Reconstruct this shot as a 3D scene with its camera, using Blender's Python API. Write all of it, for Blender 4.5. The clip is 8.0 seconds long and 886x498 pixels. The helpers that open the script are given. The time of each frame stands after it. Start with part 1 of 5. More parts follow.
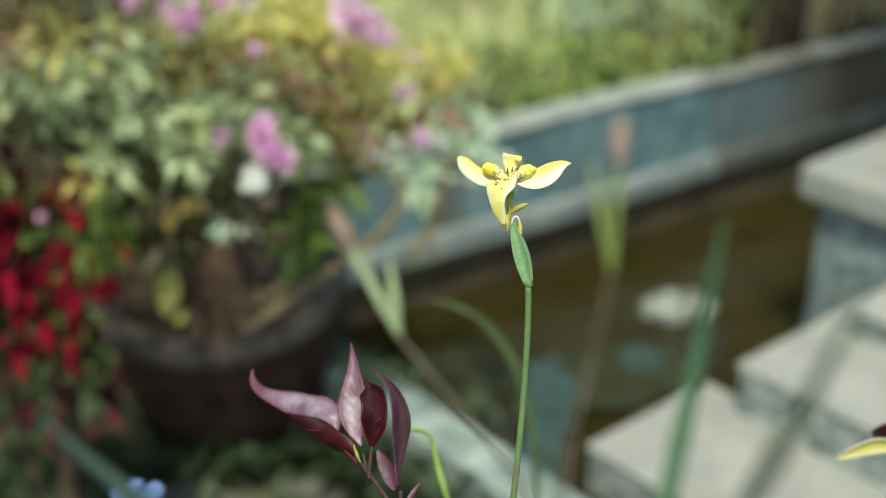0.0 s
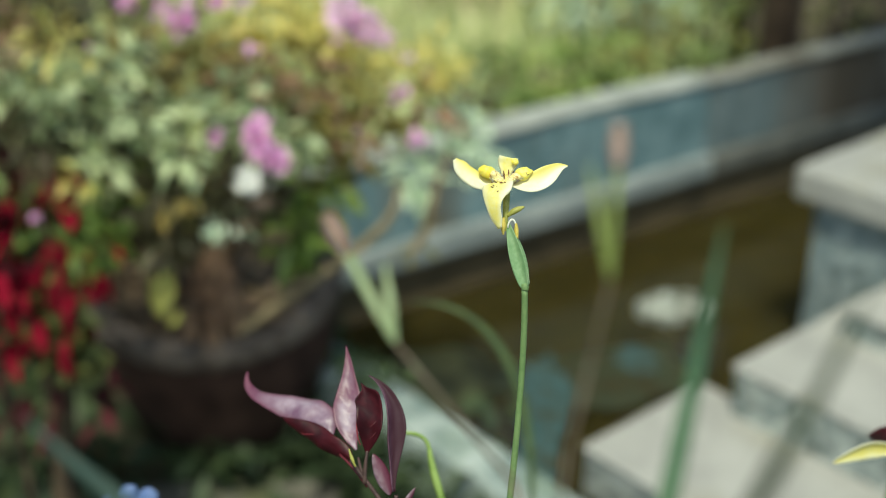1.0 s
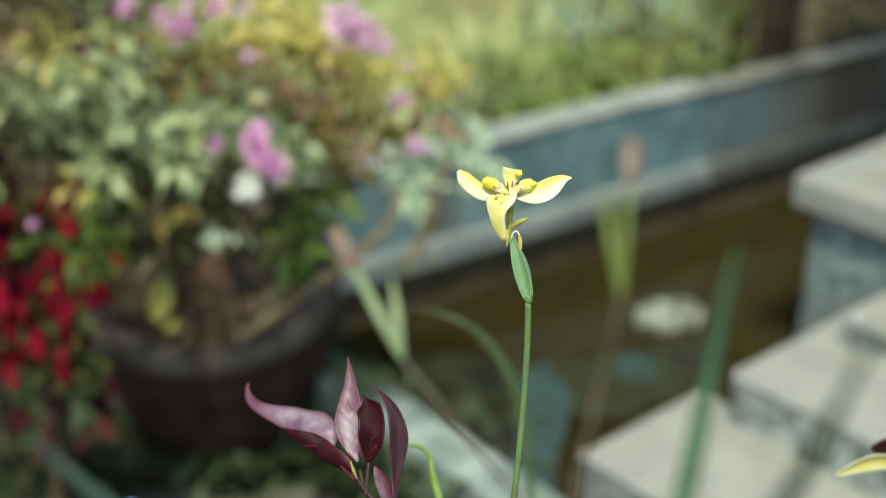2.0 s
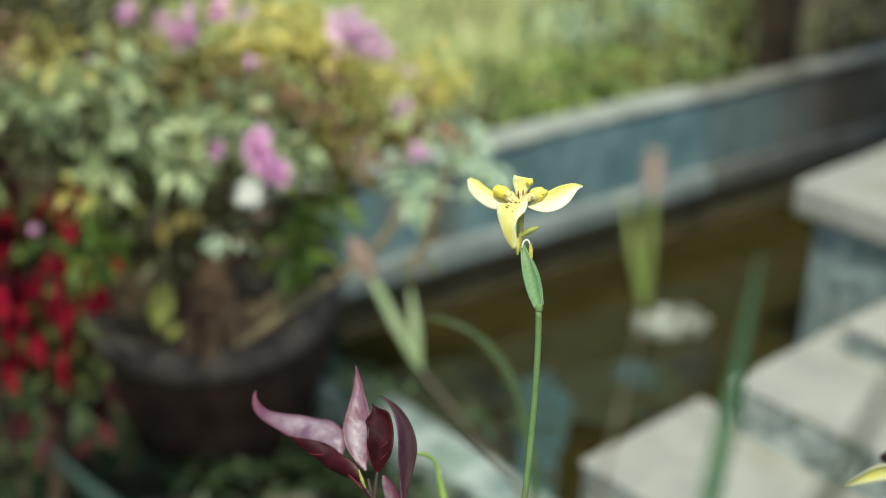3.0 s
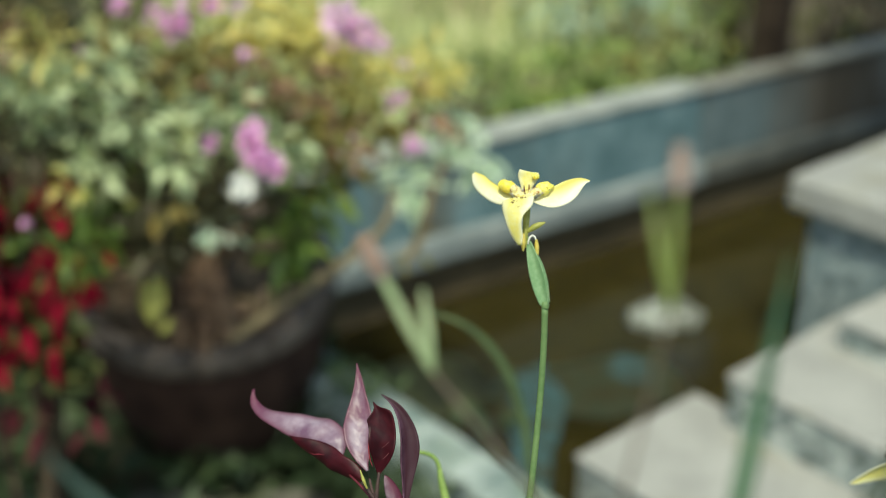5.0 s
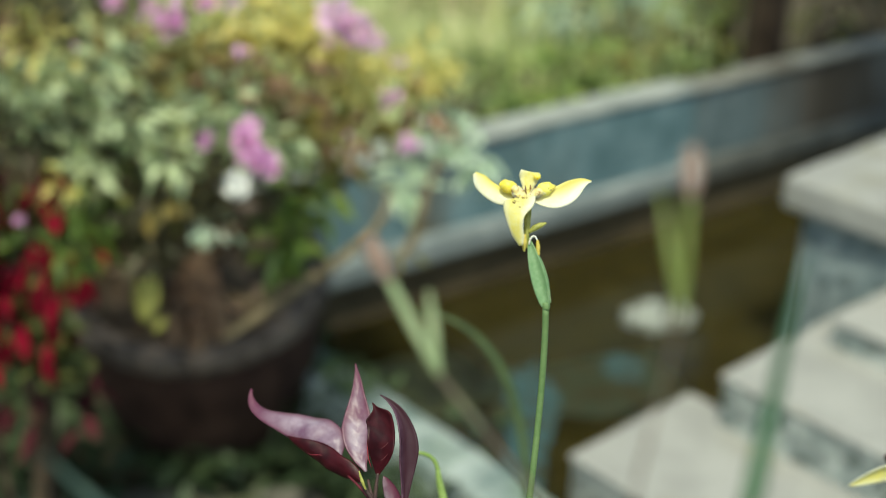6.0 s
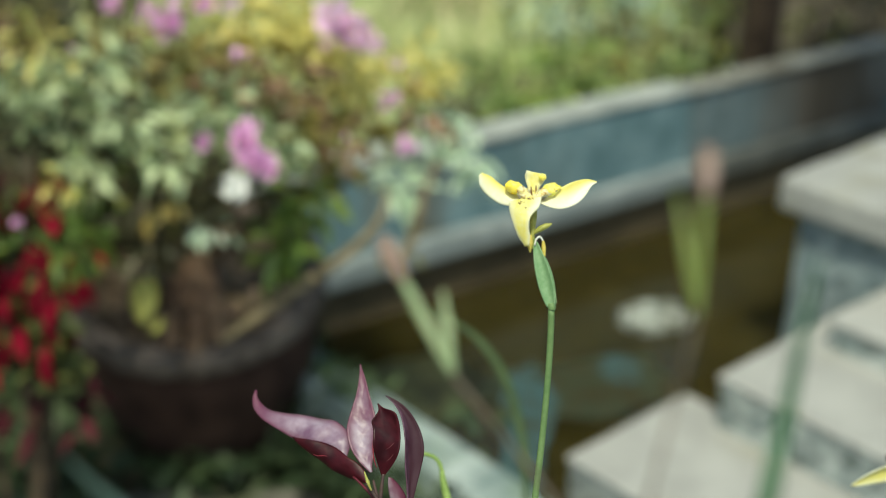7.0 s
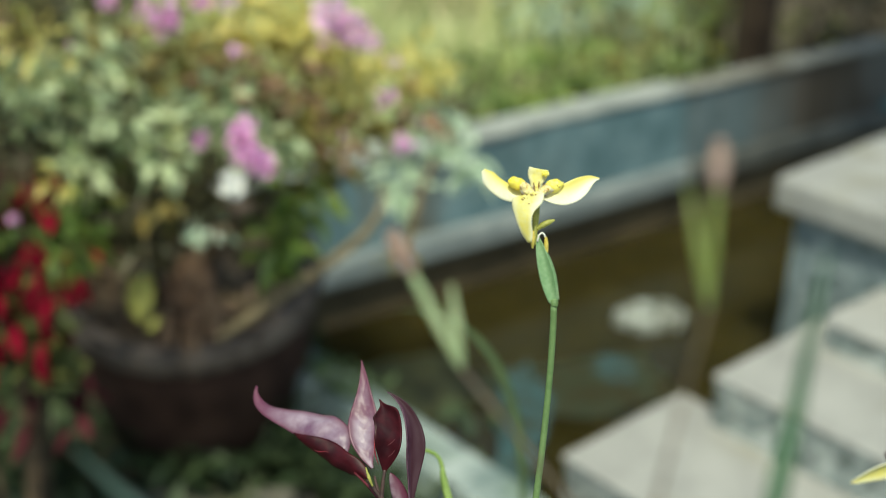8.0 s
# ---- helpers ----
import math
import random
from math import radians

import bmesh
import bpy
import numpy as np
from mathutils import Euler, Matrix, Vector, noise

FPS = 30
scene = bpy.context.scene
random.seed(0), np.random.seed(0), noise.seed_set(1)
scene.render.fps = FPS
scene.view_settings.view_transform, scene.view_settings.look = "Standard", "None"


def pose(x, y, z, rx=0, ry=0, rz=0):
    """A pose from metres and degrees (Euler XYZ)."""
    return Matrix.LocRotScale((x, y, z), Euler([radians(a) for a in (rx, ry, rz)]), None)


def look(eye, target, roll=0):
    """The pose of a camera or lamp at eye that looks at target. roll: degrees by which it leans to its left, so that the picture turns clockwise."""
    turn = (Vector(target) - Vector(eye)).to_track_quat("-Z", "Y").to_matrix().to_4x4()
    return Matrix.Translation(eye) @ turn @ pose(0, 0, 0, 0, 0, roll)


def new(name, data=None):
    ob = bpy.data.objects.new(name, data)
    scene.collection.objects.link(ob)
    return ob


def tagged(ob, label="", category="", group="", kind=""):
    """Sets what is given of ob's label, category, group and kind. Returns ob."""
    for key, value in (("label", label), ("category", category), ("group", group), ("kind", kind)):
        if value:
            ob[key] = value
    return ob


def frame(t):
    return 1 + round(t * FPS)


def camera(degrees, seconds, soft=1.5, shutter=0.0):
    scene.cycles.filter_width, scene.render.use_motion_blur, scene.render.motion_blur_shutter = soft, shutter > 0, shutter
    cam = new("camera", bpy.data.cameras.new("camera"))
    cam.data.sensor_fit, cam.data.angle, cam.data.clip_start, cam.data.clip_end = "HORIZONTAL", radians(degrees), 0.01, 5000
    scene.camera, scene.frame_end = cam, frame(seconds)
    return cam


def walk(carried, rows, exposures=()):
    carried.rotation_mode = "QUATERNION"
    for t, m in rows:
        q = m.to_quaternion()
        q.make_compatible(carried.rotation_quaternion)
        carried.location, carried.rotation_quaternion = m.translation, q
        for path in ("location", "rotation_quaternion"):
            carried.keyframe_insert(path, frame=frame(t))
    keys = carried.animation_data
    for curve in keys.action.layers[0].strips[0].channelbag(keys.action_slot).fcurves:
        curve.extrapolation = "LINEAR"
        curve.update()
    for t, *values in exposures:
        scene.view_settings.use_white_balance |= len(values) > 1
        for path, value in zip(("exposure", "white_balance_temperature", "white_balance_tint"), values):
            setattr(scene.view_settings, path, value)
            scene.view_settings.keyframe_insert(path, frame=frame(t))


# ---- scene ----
cam = camera(40.0, 8.0, soft=0.8)
cam.data.dof.use_dof = True
cam.data.dof.focus_distance = 0.600
cam.data.dof.aperture_fstop = 3.8
cam.data.dof.aperture_blades = 9
# seconds, place in metres, then degrees: turn, extra tilt, lean
PATH = [
    (0, 0.0, 0.0, 1.4, 0, 0, 0),
    (0.5, 0.0012, 0.0020, 1.3988, -0.027, 0.022, 0.050),
    (1, -0.0003, 0.0041, 1.3997, -0.247, 0.010, 0.138),
    (1.5, -0.0016, 0.0056, 1.4007, -0.374, 0.104, 0.287),
    (3, -0.0096, 0.0107, 1.4013, -0.545, 0.538, 0.592),
    (3.5, -0.0124, 0.0103, 1.4014, -0.763, 0.466, 0.606),
    (4, -0.0152, 0.0148, 1.3999, -0.941, 0.430, 0.767),
    (4.5, -0.0157, 0.0194, 1.3982, -0.930, 0.321, 0.705),
    (6, -0.0197, 0.0261, 1.3967, -1.438, 0.140, 1.228),
    (6.5, -0.0238, 0.0255, 1.3969, -1.522, 0.220, 1.252),
    (7, -0.0252, 0.0250, 1.3966, -1.738, 0.235, 1.279),
    (7.5, -0.0279, 0.0246, 1.3954, -1.980, 0.206, 1.560),
    (8, -0.0293, 0.0242, 1.3950, -2.056, 0.223, 1.596),
]
walk(cam, [(t, pose(x, y, z, 65 + tilt, 0, turn) @ pose(0, 0, 0, 0, 0, lean))
           for t, x, y, z, turn, tilt, lean in PATH], exposures=[(0.0, 0.12, 7100, -8)])

# ---- light ----
world = bpy.data.worlds.new("sky")
scene.world = world
world.use_nodes = True
wn = world.node_tree.nodes
sky = wn.new("ShaderNodeTexSky")
sky.sky_type = "NISHITA"
sky.sun_disc = False
sky.sun_elevation = radians(62)
sky.sun_rotation = radians(189)
sky.dust_density = 1.5
sky.ozone_density = 1.0
wn["Background"].inputs["Strength"].default_value = 0.15
world.node_tree.links.new(sky.outputs[0], wn["Background"].inputs["Color"])
sun = new("sun", bpy.data.lights.new("sun", "SUN"))
sun.data.energy = 3.3
sun.data.angle = radians(5)
sun.data.color = (1.0, 0.95, 0.86)
sun.matrix_basis = look((-0.35, -2.25, 4.3), (0, 0, 0))


# ---- materials ----
def mat(name, a, b, scale=30.0, rough=0.7, bump=0.2, fine=8.0, see=0.0, see_col=None,
        island=0.0, spots=None, spot_scale=9.0, spot_cut=0.6, rand=0.0, spec=0.5, dist=0.004,
        margin=None, margin_from=0.35, margin_to=1.0, one_sided=False, veins=0, vein_col=None, streak=1.0, deep=0.0, tip=None):
    m = bpy.data.materials.new(name)
    m.use_nodes = True
    nt = m.node_tree
    n, link = nt.nodes, nt.links.new
    bs = n["Principled BSDF"]
    out = n["Material Output"]
    tc = n.new("ShaderNodeTexCoord")
    big = n.new("ShaderNodeTexNoise")
    big.inputs["Scale"].default_value = scale
    big.inputs["Detail"].default_value = 4.0
    link(tc.outputs["Object"], big.inputs["Vector"])
    small = n.new("ShaderNodeTexNoise")
    small.inputs["Scale"].default_value = scale * fine
    small.inputs["Detail"].default_value = 3.0
    link(tc.outputs["Object"], small.inputs["Vector"])
    ramp = n.new("ShaderNodeValToRGB")
    ramp.color_ramp.elements[0].position, ramp.color_ramp.elements[1].position = 0.36, 0.64
    ramp.color_ramp.elements[0].color, ramp.color_ramp.elements[1].color = (*a, 1), (*b, 1)
    add = n.new("ShaderNodeMath")
    add.operation = "MULTIPLY_ADD"
    link(small.outputs["Fac"], add.inputs[0])
    add.inputs[1].default_value = 0.4
    sub = n.new("ShaderNodeMath")
    sub.operation = "SUBTRACT"
    link(big.outputs["Fac"], sub.inputs[0])
    sub.inputs[1].default_value = 0.2
    link(sub.outputs[0], add.inputs[2])
    link(add.outputs[0], ramp.inputs["Fac"])
    col = ramp.outputs["Color"]
    if island or rand:
        if island:
            geo = n.new("ShaderNodeNewGeometry")
            src, amount = geo.outputs["Random Per Island"], island
        else:
            info = n.new("ShaderNodeObjectInfo")
            src, amount = info.outputs["Random"], rand
        hsv = n.new("ShaderNodeHueSaturation")
        mr = n.new("ShaderNodeMapRange")
        mr.inputs["To Min"].default_value, mr.inputs["To Max"].default_value = 1 - amount, 1 + amount
        link(src, mr.inputs["Value"])
        link(mr.outputs[0], hsv.inputs["Value"])
        mh = n.new("ShaderNodeMapRange")
        mh.inputs["To Min"].default_value, mh.inputs["To Max"].default_value = 0.5 + amount * 0.06, 0.5 - amount * 0.06
        link(src, mh.inputs["Value"])
        link(mh.outputs[0], hsv.inputs["Hue"])
        link(col, hsv.inputs["Color"])
        col = hsv.outputs["Color"]
    if spots:
        sp = n.new("ShaderNodeTexNoise")
        sp.inputs["Scale"].default_value = spot_scale
        sp.inputs["Detail"].default_value = 5.0
        squash = n.new("ShaderNodeMapping")
        squash.inputs["Scale"].default_value = (1.0, 1.0, streak)
        link(tc.outputs["Object"], squash.inputs["Vector"])
        link(squash.outputs["Vector"], sp.inputs["Vector"])
        sr = n.new("ShaderNodeValToRGB")
        sr.color_ramp.elements[0].position, sr.color_ramp.elements[1].position = spot_cut - 0.07, spot_cut + 0.07
        link(sp.outputs["Fac"], sr.inputs["Fac"])
        mix = n.new("ShaderNodeMixRGB")
        link(sr.outputs["Color"], mix.inputs["Fac"])
        link(col, mix.inputs["Color1"])
        mix.inputs["Color2"].default_value = (*spots, 1)
        col = mix.outputs["Color"]
    height = add.outputs[0]
    if margin:
        across = n.new("ShaderNodeAttribute")
        across.attribute_name = "across"
        val = across.outputs["Fac"]
        if not one_sided:
            ab = n.new("ShaderNodeMath")
            ab.operation = "ABSOLUTE"
            link(val, ab.inputs[0])
            val = ab.outputs[0]
        jit = n.new("ShaderNodeMath")
        jit.operation = "MULTIPLY_ADD"
        link(sub.outputs[0], jit.inputs[0])
        jit.inputs[1].default_value = 0.5
        link(val, jit.inputs[2])
        mrg = n.new("ShaderNodeMapRange")
        mrg.inputs["From Min"].default_value, mrg.inputs["From Max"].default_value = margin_from + 0.15, margin_to + 0.15
        link(jit.outputs[0], mrg.inputs["Value"])
        mm = n.new("ShaderNodeMixRGB")
        link(mrg.outputs[0], mm.inputs["Fac"])
        link(col, mm.inputs["Color1"])
        mm.inputs["Color2"].default_value = (*margin, 1)
        col = mm.outputs["Color"]
    if tip:
        far_end = n.new("ShaderNodeAttribute")
        far_end.attribute_name = "along"
        tr = n.new("ShaderNodeMapRange")
        tr.inputs["From Min"].default_value, tr.inputs["From Max"].default_value = 0.45, 0.92
        link(far_end.outputs["Fac"], tr.inputs["Value"])
        mt = n.new("ShaderNodeMixRGB")
        link(tr.outputs[0], mt.inputs["Fac"])
        link(col, mt.inputs["Color1"])
        mt.inputs["Color2"].default_value = (*tip, 1)
        col = mt.outputs["Color"]
    if veins:
        al = n.new("ShaderNodeAttribute")
        al.attribute_name = "along"
        ac = n.new("ShaderNodeAttribute")
        ac.attribute_name = "across"
        ab2 = n.new("ShaderNodeMath")
        ab2.operation = "ABSOLUTE"
        link(ac.outputs["Fac"], ab2.inputs[0])
        m1 = n.new("ShaderNodeMath")
        m1.operation = "MULTIPLY_ADD"
        link(ab2.outputs[0], m1.inputs[0])
        m1.inputs[1].default_value = -0.16
        link(al.outputs["Fac"], m1.inputs[2])
        m2 = n.new("ShaderNodeMath")
        m2.operation = "MULTIPLY"
        link(m1.outputs[0], m2.inputs[0])
        m2.inputs[1].default_value = veins * 6.2832
        m3 = n.new("ShaderNodeMath")
        m3.operation = "SINE"
        link(m2.outputs[0], m3.inputs[0])
        m4 = n.new("ShaderNodeMapRange")
        m4.inputs["From Min"].default_value, m4.inputs["From Max"].default_value = 0.80, 1.0
        link(m3.outputs[0], m4.inputs["Value"])
        if vein_col:
            mv = n.new("ShaderNodeMixRGB")
            sc = n.new("ShaderNodeMath")
            sc.operation = "MULTIPLY"
            link(m4.outputs[0], sc.inputs[0])
            sc.inputs[1].default_value = 0.07
            link(sc.outputs[0], mv.inputs["Fac"])
            link(col, mv.inputs["Color1"])
            mv.inputs["Color2"].default_value = (*vein_col, 1)
            col = mv.outputs["Color"]
        m5 = n.new("ShaderNodeMath")
        m5.operation = "MULTIPLY_ADD"
        link(m3.outputs[0], m5.inputs[0])
        m5.inputs[1].default_value = 0.03
        link(add.outputs[0], m5.inputs[2])
        height = m5.outputs[0]
    link(col, bs.inputs["Base Color"])
    bs.inputs["Roughness"].default_value = rough
    if deep:
        bs.inputs["Subsurface Weight"].default_value = 1.0
        bs.inputs["Subsurface Radius"].default_value = (1.0, 0.9, 0.4)
        bs.inputs["Subsurface Scale"].default_value = deep
    bs.inputs["Specular IOR Level"].default_value = spec
    if bump:
        bp = n.new("ShaderNodeBump")
        bp.inputs["Strength"].default_value = bump
        bp.inputs["Distance"].default_value = dist
        link(height, bp.inputs["Height"])
        link(bp.outputs["Normal"], bs.inputs["Normal"])
    if see:
        tr = n.new("ShaderNodeBsdfTranslucent")
        if see_col:
            tr.inputs["Color"].default_value = (*see_col, 1)
        else:
            link(col, tr.inputs["Color"])
        ms = n.new("ShaderNodeMixShader")
        ms.inputs["Fac"].default_value = see
        link(bs.outputs[0], ms.inputs[1])
        link(tr.outputs[0], ms.inputs[2])
        link(ms.outputs[0], out.inputs["Surface"])
    return m


CONCRETE_BLUE = mat("weathered blue-grey concrete", (0.095, 0.168, 0.195), (0.19, 0.285, 0.32), 9, 0.85, 0.5, spots=(0.11, 0.095, 0.075), spot_scale=5.0, spot_cut=0.54, streak=0.2)
CONCRETE_MIXED = mat("brown-streaked blue-grey concrete", (0.082, 0.118, 0.132), (0.155, 0.200, 0.218), 9, 0.85, 0.5, spots=(0.10, 0.085, 0.07), spot_scale=5.0, spot_cut=0.50, streak=0.2)
CONCRETE_BROWN = mat("brown-grey concrete", (0.085, 0.082, 0.076), (0.17, 0.163, 0.15), 9, 0.9, 0.5, spots=(0.07, 0.055, 0.04), spot_scale=5.0, spot_cut=0.55, streak=0.2)
# The next two colours paint reflected sky and sheen onto the pond.
SHEEN = mat("bluish painted sky sheen", (0.032, 0.070, 0.072), (0.068, 0.128, 0.138), 26, 0.5, 0.2, spots=(0.040, 0.040, 0.018), spot_scale=22, spot_cut=0.53)
SHEEN_GREEN = mat("faint green painted sheen", (0.034, 0.038, 0.016), (0.050, 0.062, 0.034), 18, 0.35, 0.2, spots=(0.038, 0.031, 0.009), spot_scale=16, spot_cut=0.50)
EARTH = mat("bare brown earth", (0.050, 0.038, 0.023), (0.115, 0.090, 0.055), 4, 0.95, 0.6, dist=0.02)
COPING = mat("pale worn coping", (0.25, 0.27, 0.255), (0.40, 0.415, 0.39), 9, 0.85, 0.4, spots=(0.26, 0.27, 0.24), spot_scale=5, spot_cut=0.62)
COPING_FAR = mat("grey-brown far coping", (0.17, 0.165, 0.145), (0.31, 0.305, 0.27), 9, 0.85, 0.4, spots=(0.13, 0.115, 0.09), spot_scale=5, spot_cut=0.56)
LEDGE_DARK = mat("darker plinth cement", (0.060, 0.063, 0.060), (0.115, 0.117, 0.110), 8, 0.9, 0.4)
TEAL = mat("teal painted stone", (0.06, 0.17, 0.20), (0.10, 0.26, 0.30), 40, 0.6, 0.3)
LEDGE = mat("grey plinth cement", (0.185, 0.215, 0.225), (0.305, 0.335, 0.34), 8, 0.9, 0.4)
TREAD = mat("pale stone slab", (0.335, 0.33, 0.318), (0.415, 0.408, 0.392), 10, 0.8, 0.35, rand=0.06, spots=(0.30, 0.29, 0.25), spot_scale=7, spot_cut=0.64)
RISER = mat("mottled grey cement", (0.20, 0.24, 0.24), (0.46, 0.49, 0.48), 26, 0.9, 0.5, spots=(0.10, 0.12, 0.115), spot_scale=34, spot_cut=0.57)
PILLAR = mat("mottled blue-grey cement", (0.165, 0.215, 0.23), (0.33, 0.385, 0.395), 26, 0.9, 0.5, spots=(0.10, 0.13, 0.135), spot_scale=30, spot_cut=0.56)
RIM = mat("pale green-grey pond rim", (0.17, 0.225, 0.22), (0.41, 0.465, 0.455), 16, 0.8, 0.4, spots=(0.17, 0.23, 0.18), spot_scale=7, spot_cut=0.58)
SLAB = mat("grey-brown paving stone", (0.10, 0.095, 0.08), (0.21, 0.20, 0.175), 16, 0.9, 0.5, spots=(0.09, 0.10, 0.05), spot_scale=9, spot_cut=0.56)
SOIL = mat("dark garden soil", (0.042, 0.035, 0.021), (0.098, 0.083, 0.052), 14, 0.95, 0.8, spots=(0.045, 0.055, 0.022), spot_scale=3.5, spot_cut=0.60, dist=0.02)
POT = mat("dark brown glazed clay", (0.034, 0.017, 0.014), (0.070, 0.037, 0.029), 16, 0.75, 0.4, spec=0.2)
POT_RIM = mat("dusty clay rim", (0.060, 0.044, 0.038), (0.175, 0.135, 0.115), 24, 0.9, 0.5)
POT_SOIL = mat("dry potting soil", (0.065, 0.042, 0.025), (0.24, 0.17, 0.11), 40, 0.95, 0.8)
BARK_BROWN = mat("reddish brown dead wood", (0.14, 0.075, 0.046), (0.37, 0.23, 0.15), 40, 0.9, 0.9)
BARK = mat("brown bark", (0.04, 0.028, 0.018), (0.14, 0.095, 0.06), 40, 0.9, 0.9)
LITTER = mat("dry tan leaf litter", (0.13, 0.088, 0.05), (0.42, 0.32, 0.21), 40, 0.85, 0.3, see=0.15, island=0.5)
STRAW = mat("tan woody branch", (0.145, 0.112, 0.064), (0.27, 0.215, 0.13), 50, 0.8, 0.6)
LEAF_PALE = mat("pale variegated leaf", (0.145, 0.205, 0.072), (0.62, 0.72, 0.45), 40, 0.55, 0.1, see=0.3, island=0.45)
LEAF_GREEN = mat("mid green leaf", (0.085, 0.14, 0.026), (0.20, 0.295, 0.062), 30, 0.5, 0.1, see=0.3, island=0.4)
LEAF_YELLOW = mat("yellow-green leaf", (0.52, 0.465, 0.11), (0.87, 0.79, 0.30), 30, 0.5, 0.1, see=0.35, island=0.3)
LEAF_OLIVE = mat("olive leaf", (0.160, 0.136, 0.034), (0.325, 0.278, 0.078), 30, 0.55, 0.1, see=0.3, island=0.4)
# In the potted shrub this dark leaf colour paints the shaded gaps.
LEAF_DARK = mat("very dark leaf", (0.034, 0.032, 0.014), (0.080, 0.074, 0.030), 20, 0.55, 0.1, see=0.2, island=0.4)
LEAF_MINT = mat("pale mint leaf", (0.50, 0.66, 0.46), (0.80, 0.90, 0.74), 28, 0.55, 0.1, see=0.3, island=0.15)
# Leaf green with the shade of the low corner put into it.
LEAF_SHADE = mat("low green leaf darkened as shade", (0.025, 0.044, 0.017), (0.055, 0.086, 0.036), 20, 0.6, 0.1, see=0.2, island=0.4)
BRACT_PINK = mat("pink papery bract", (0.85, 0.40, 0.74), (0.95, 0.64, 0.89), 50, 0.6, 0.1, see=0.4, island=0.2)
BRACT_PALE = mat("faded pink bract", (0.90, 0.58, 0.80), (0.97, 0.80, 0.93), 50, 0.6, 0.1, see=0.4, island=0.2)
BRACT_WHITE = mat("white papery bract", (0.88, 0.88, 0.85), (0.95, 0.95, 0.93), 50, 0.6, 0.1, see=0.2, island=0.05)
LEAF_RED = mat("crimson leaf", (0.060, 0.006, 0.003), (0.24, 0.014, 0.005), 30, 0.8, 0.1, see=0.2, island=0.45, spec=0.05)
MOSS = mat("teal-green moss sprig", (0.06, 0.105, 0.040), (0.145, 0.21, 0.09), 30, 0.7, 0.1, see=0.2, island=0.35)
LEAF_BESIDE = mat("olive-green small leaf", (0.075, 0.088, 0.024), (0.165, 0.178, 0.052), 30, 0.6, 0.1, see=0.25, island=0.4)
LEAF_HEDGE = mat("dull olive hedge leaf", (0.050, 0.052, 0.020), (0.125, 0.118, 0.050), 30, 0.6, 0.1, see=0.2, island=0.4)
LEAF_LAWN = mat("soft green garden leaf", (0.15, 0.23, 0.07), (0.33, 0.42, 0.16), 10, 0.6, 0.1, see=0.3, island=0.4)
LEAF_BUSH = mat("full green bush leaf", (0.18, 0.27, 0.065), (0.38, 0.49, 0.16), 10, 0.6, 0.1, see=0.3, island=0.4)
LEAF_SAGE = mat("grey-green feathery leaf", (0.30, 0.41, 0.30), (0.55, 0.66, 0.52), 10, 0.6, 0.1, see=0.3, island=0.3)
LEAF_YELLOWISH = mat("yellowish garden leaf", (0.26, 0.27, 0.06), (0.48, 0.47, 0.14), 10, 0.6, 0.1, see=0.3, island=0.3)
LEAF_MAROON = mat("blackish maroon leaf", (0.03, 0.006, 0.007), (0.075, 0.014, 0.014), 30, 0.7, 0.1, see=0.2, island=0.4, spec=0.12)
GRASS = mat("lawn blade", (0.31, 0.39, 0.16), (0.56, 0.58, 0.30), 2.0, 0.7, 0.0, see=0.3, island=0.4)
LAWN = mat("lawn earth", (0.30, 0.36, 0.15), (0.54, 0.55, 0.30), 1.6, 0.95, 0.6, spots=(0.38, 0.32, 0.19), spot_scale=1.3, spot_cut=0.56, dist=0.02)
WATER = mat("murky brown pond water", (0.031, 0.0242, 0.007), (0.045, 0.0358, 0.0105), 9, 0.07, 0.10, spec=0.3, dist=0.002, deep=0.5)
ROCK = mat("white pebble stone", (0.20, 0.22, 0.20), (0.50, 0.52, 0.48), 26, 0.8, 0.6, spots=(0.09, 0.09, 0.065), spot_scale=55, spot_cut=0.54, streak=0.12)
PETAL = mat("yellow petal", (0.92, 0.74, 0.10), (0.96, 0.85, 0.24), 90, 0.45, 0.12, deep=0.0008, dist=0.0006)
PETAL_PALE = mat("pale lemon petal", (0.95, 0.86, 0.25), (0.96, 0.91, 0.44), 75, 0.42, 0.2, see=0.30, dist=0.0006, margin=(0.97, 0.95, 0.76), margin_from=0.42, margin_to=1.05)
# Whiter lower half puts the light on the side petals into their colour.
PETAL_SIDE = mat("lemon petal, lit lower half in colour", (0.96, 0.93, 0.66), (0.97, 0.95, 0.80), 75, 0.40, 0.2, see=0.30, dist=0.0006, margin=(0.95, 0.85, 0.26), margin_from=-0.55, margin_to=0.75, one_sided=True)
PETAL_CUP = mat("speckled cream cup", (0.80, 0.68, 0.28), (0.90, 0.83, 0.52), 320, 0.5, 0.2, deep=0.0008, spots=(0.42, 0.24, 0.05), spot_scale=620, spot_cut=0.60, dist=0.0005)
BROWN_MARK = mat("reddish brown marking", (0.10, 0.035, 0.008), (0.22, 0.08, 0.015), 300, 0.6, 0.0)
SPATHE_PALE = mat("pale green spathe", (0.32, 0.42, 0.22), (0.48, 0.57, 0.34), 60, 0.5, 0.2, see=0.2)
BLADE_PALE = mat("yellow-green spathe", (0.20, 0.26, 0.06), (0.31, 0.37, 0.13), 60, 0.5, 0.2, see=0.2)
# Darkened blade colour; the low leaf's shade is part of it.
BLADE_TEAL = mat("teal sword leaf, shade in colour", (0.009, 0.034, 0.026), (0.022, 0.056, 0.046), 30, 0.6, 0.15, see=0.1)
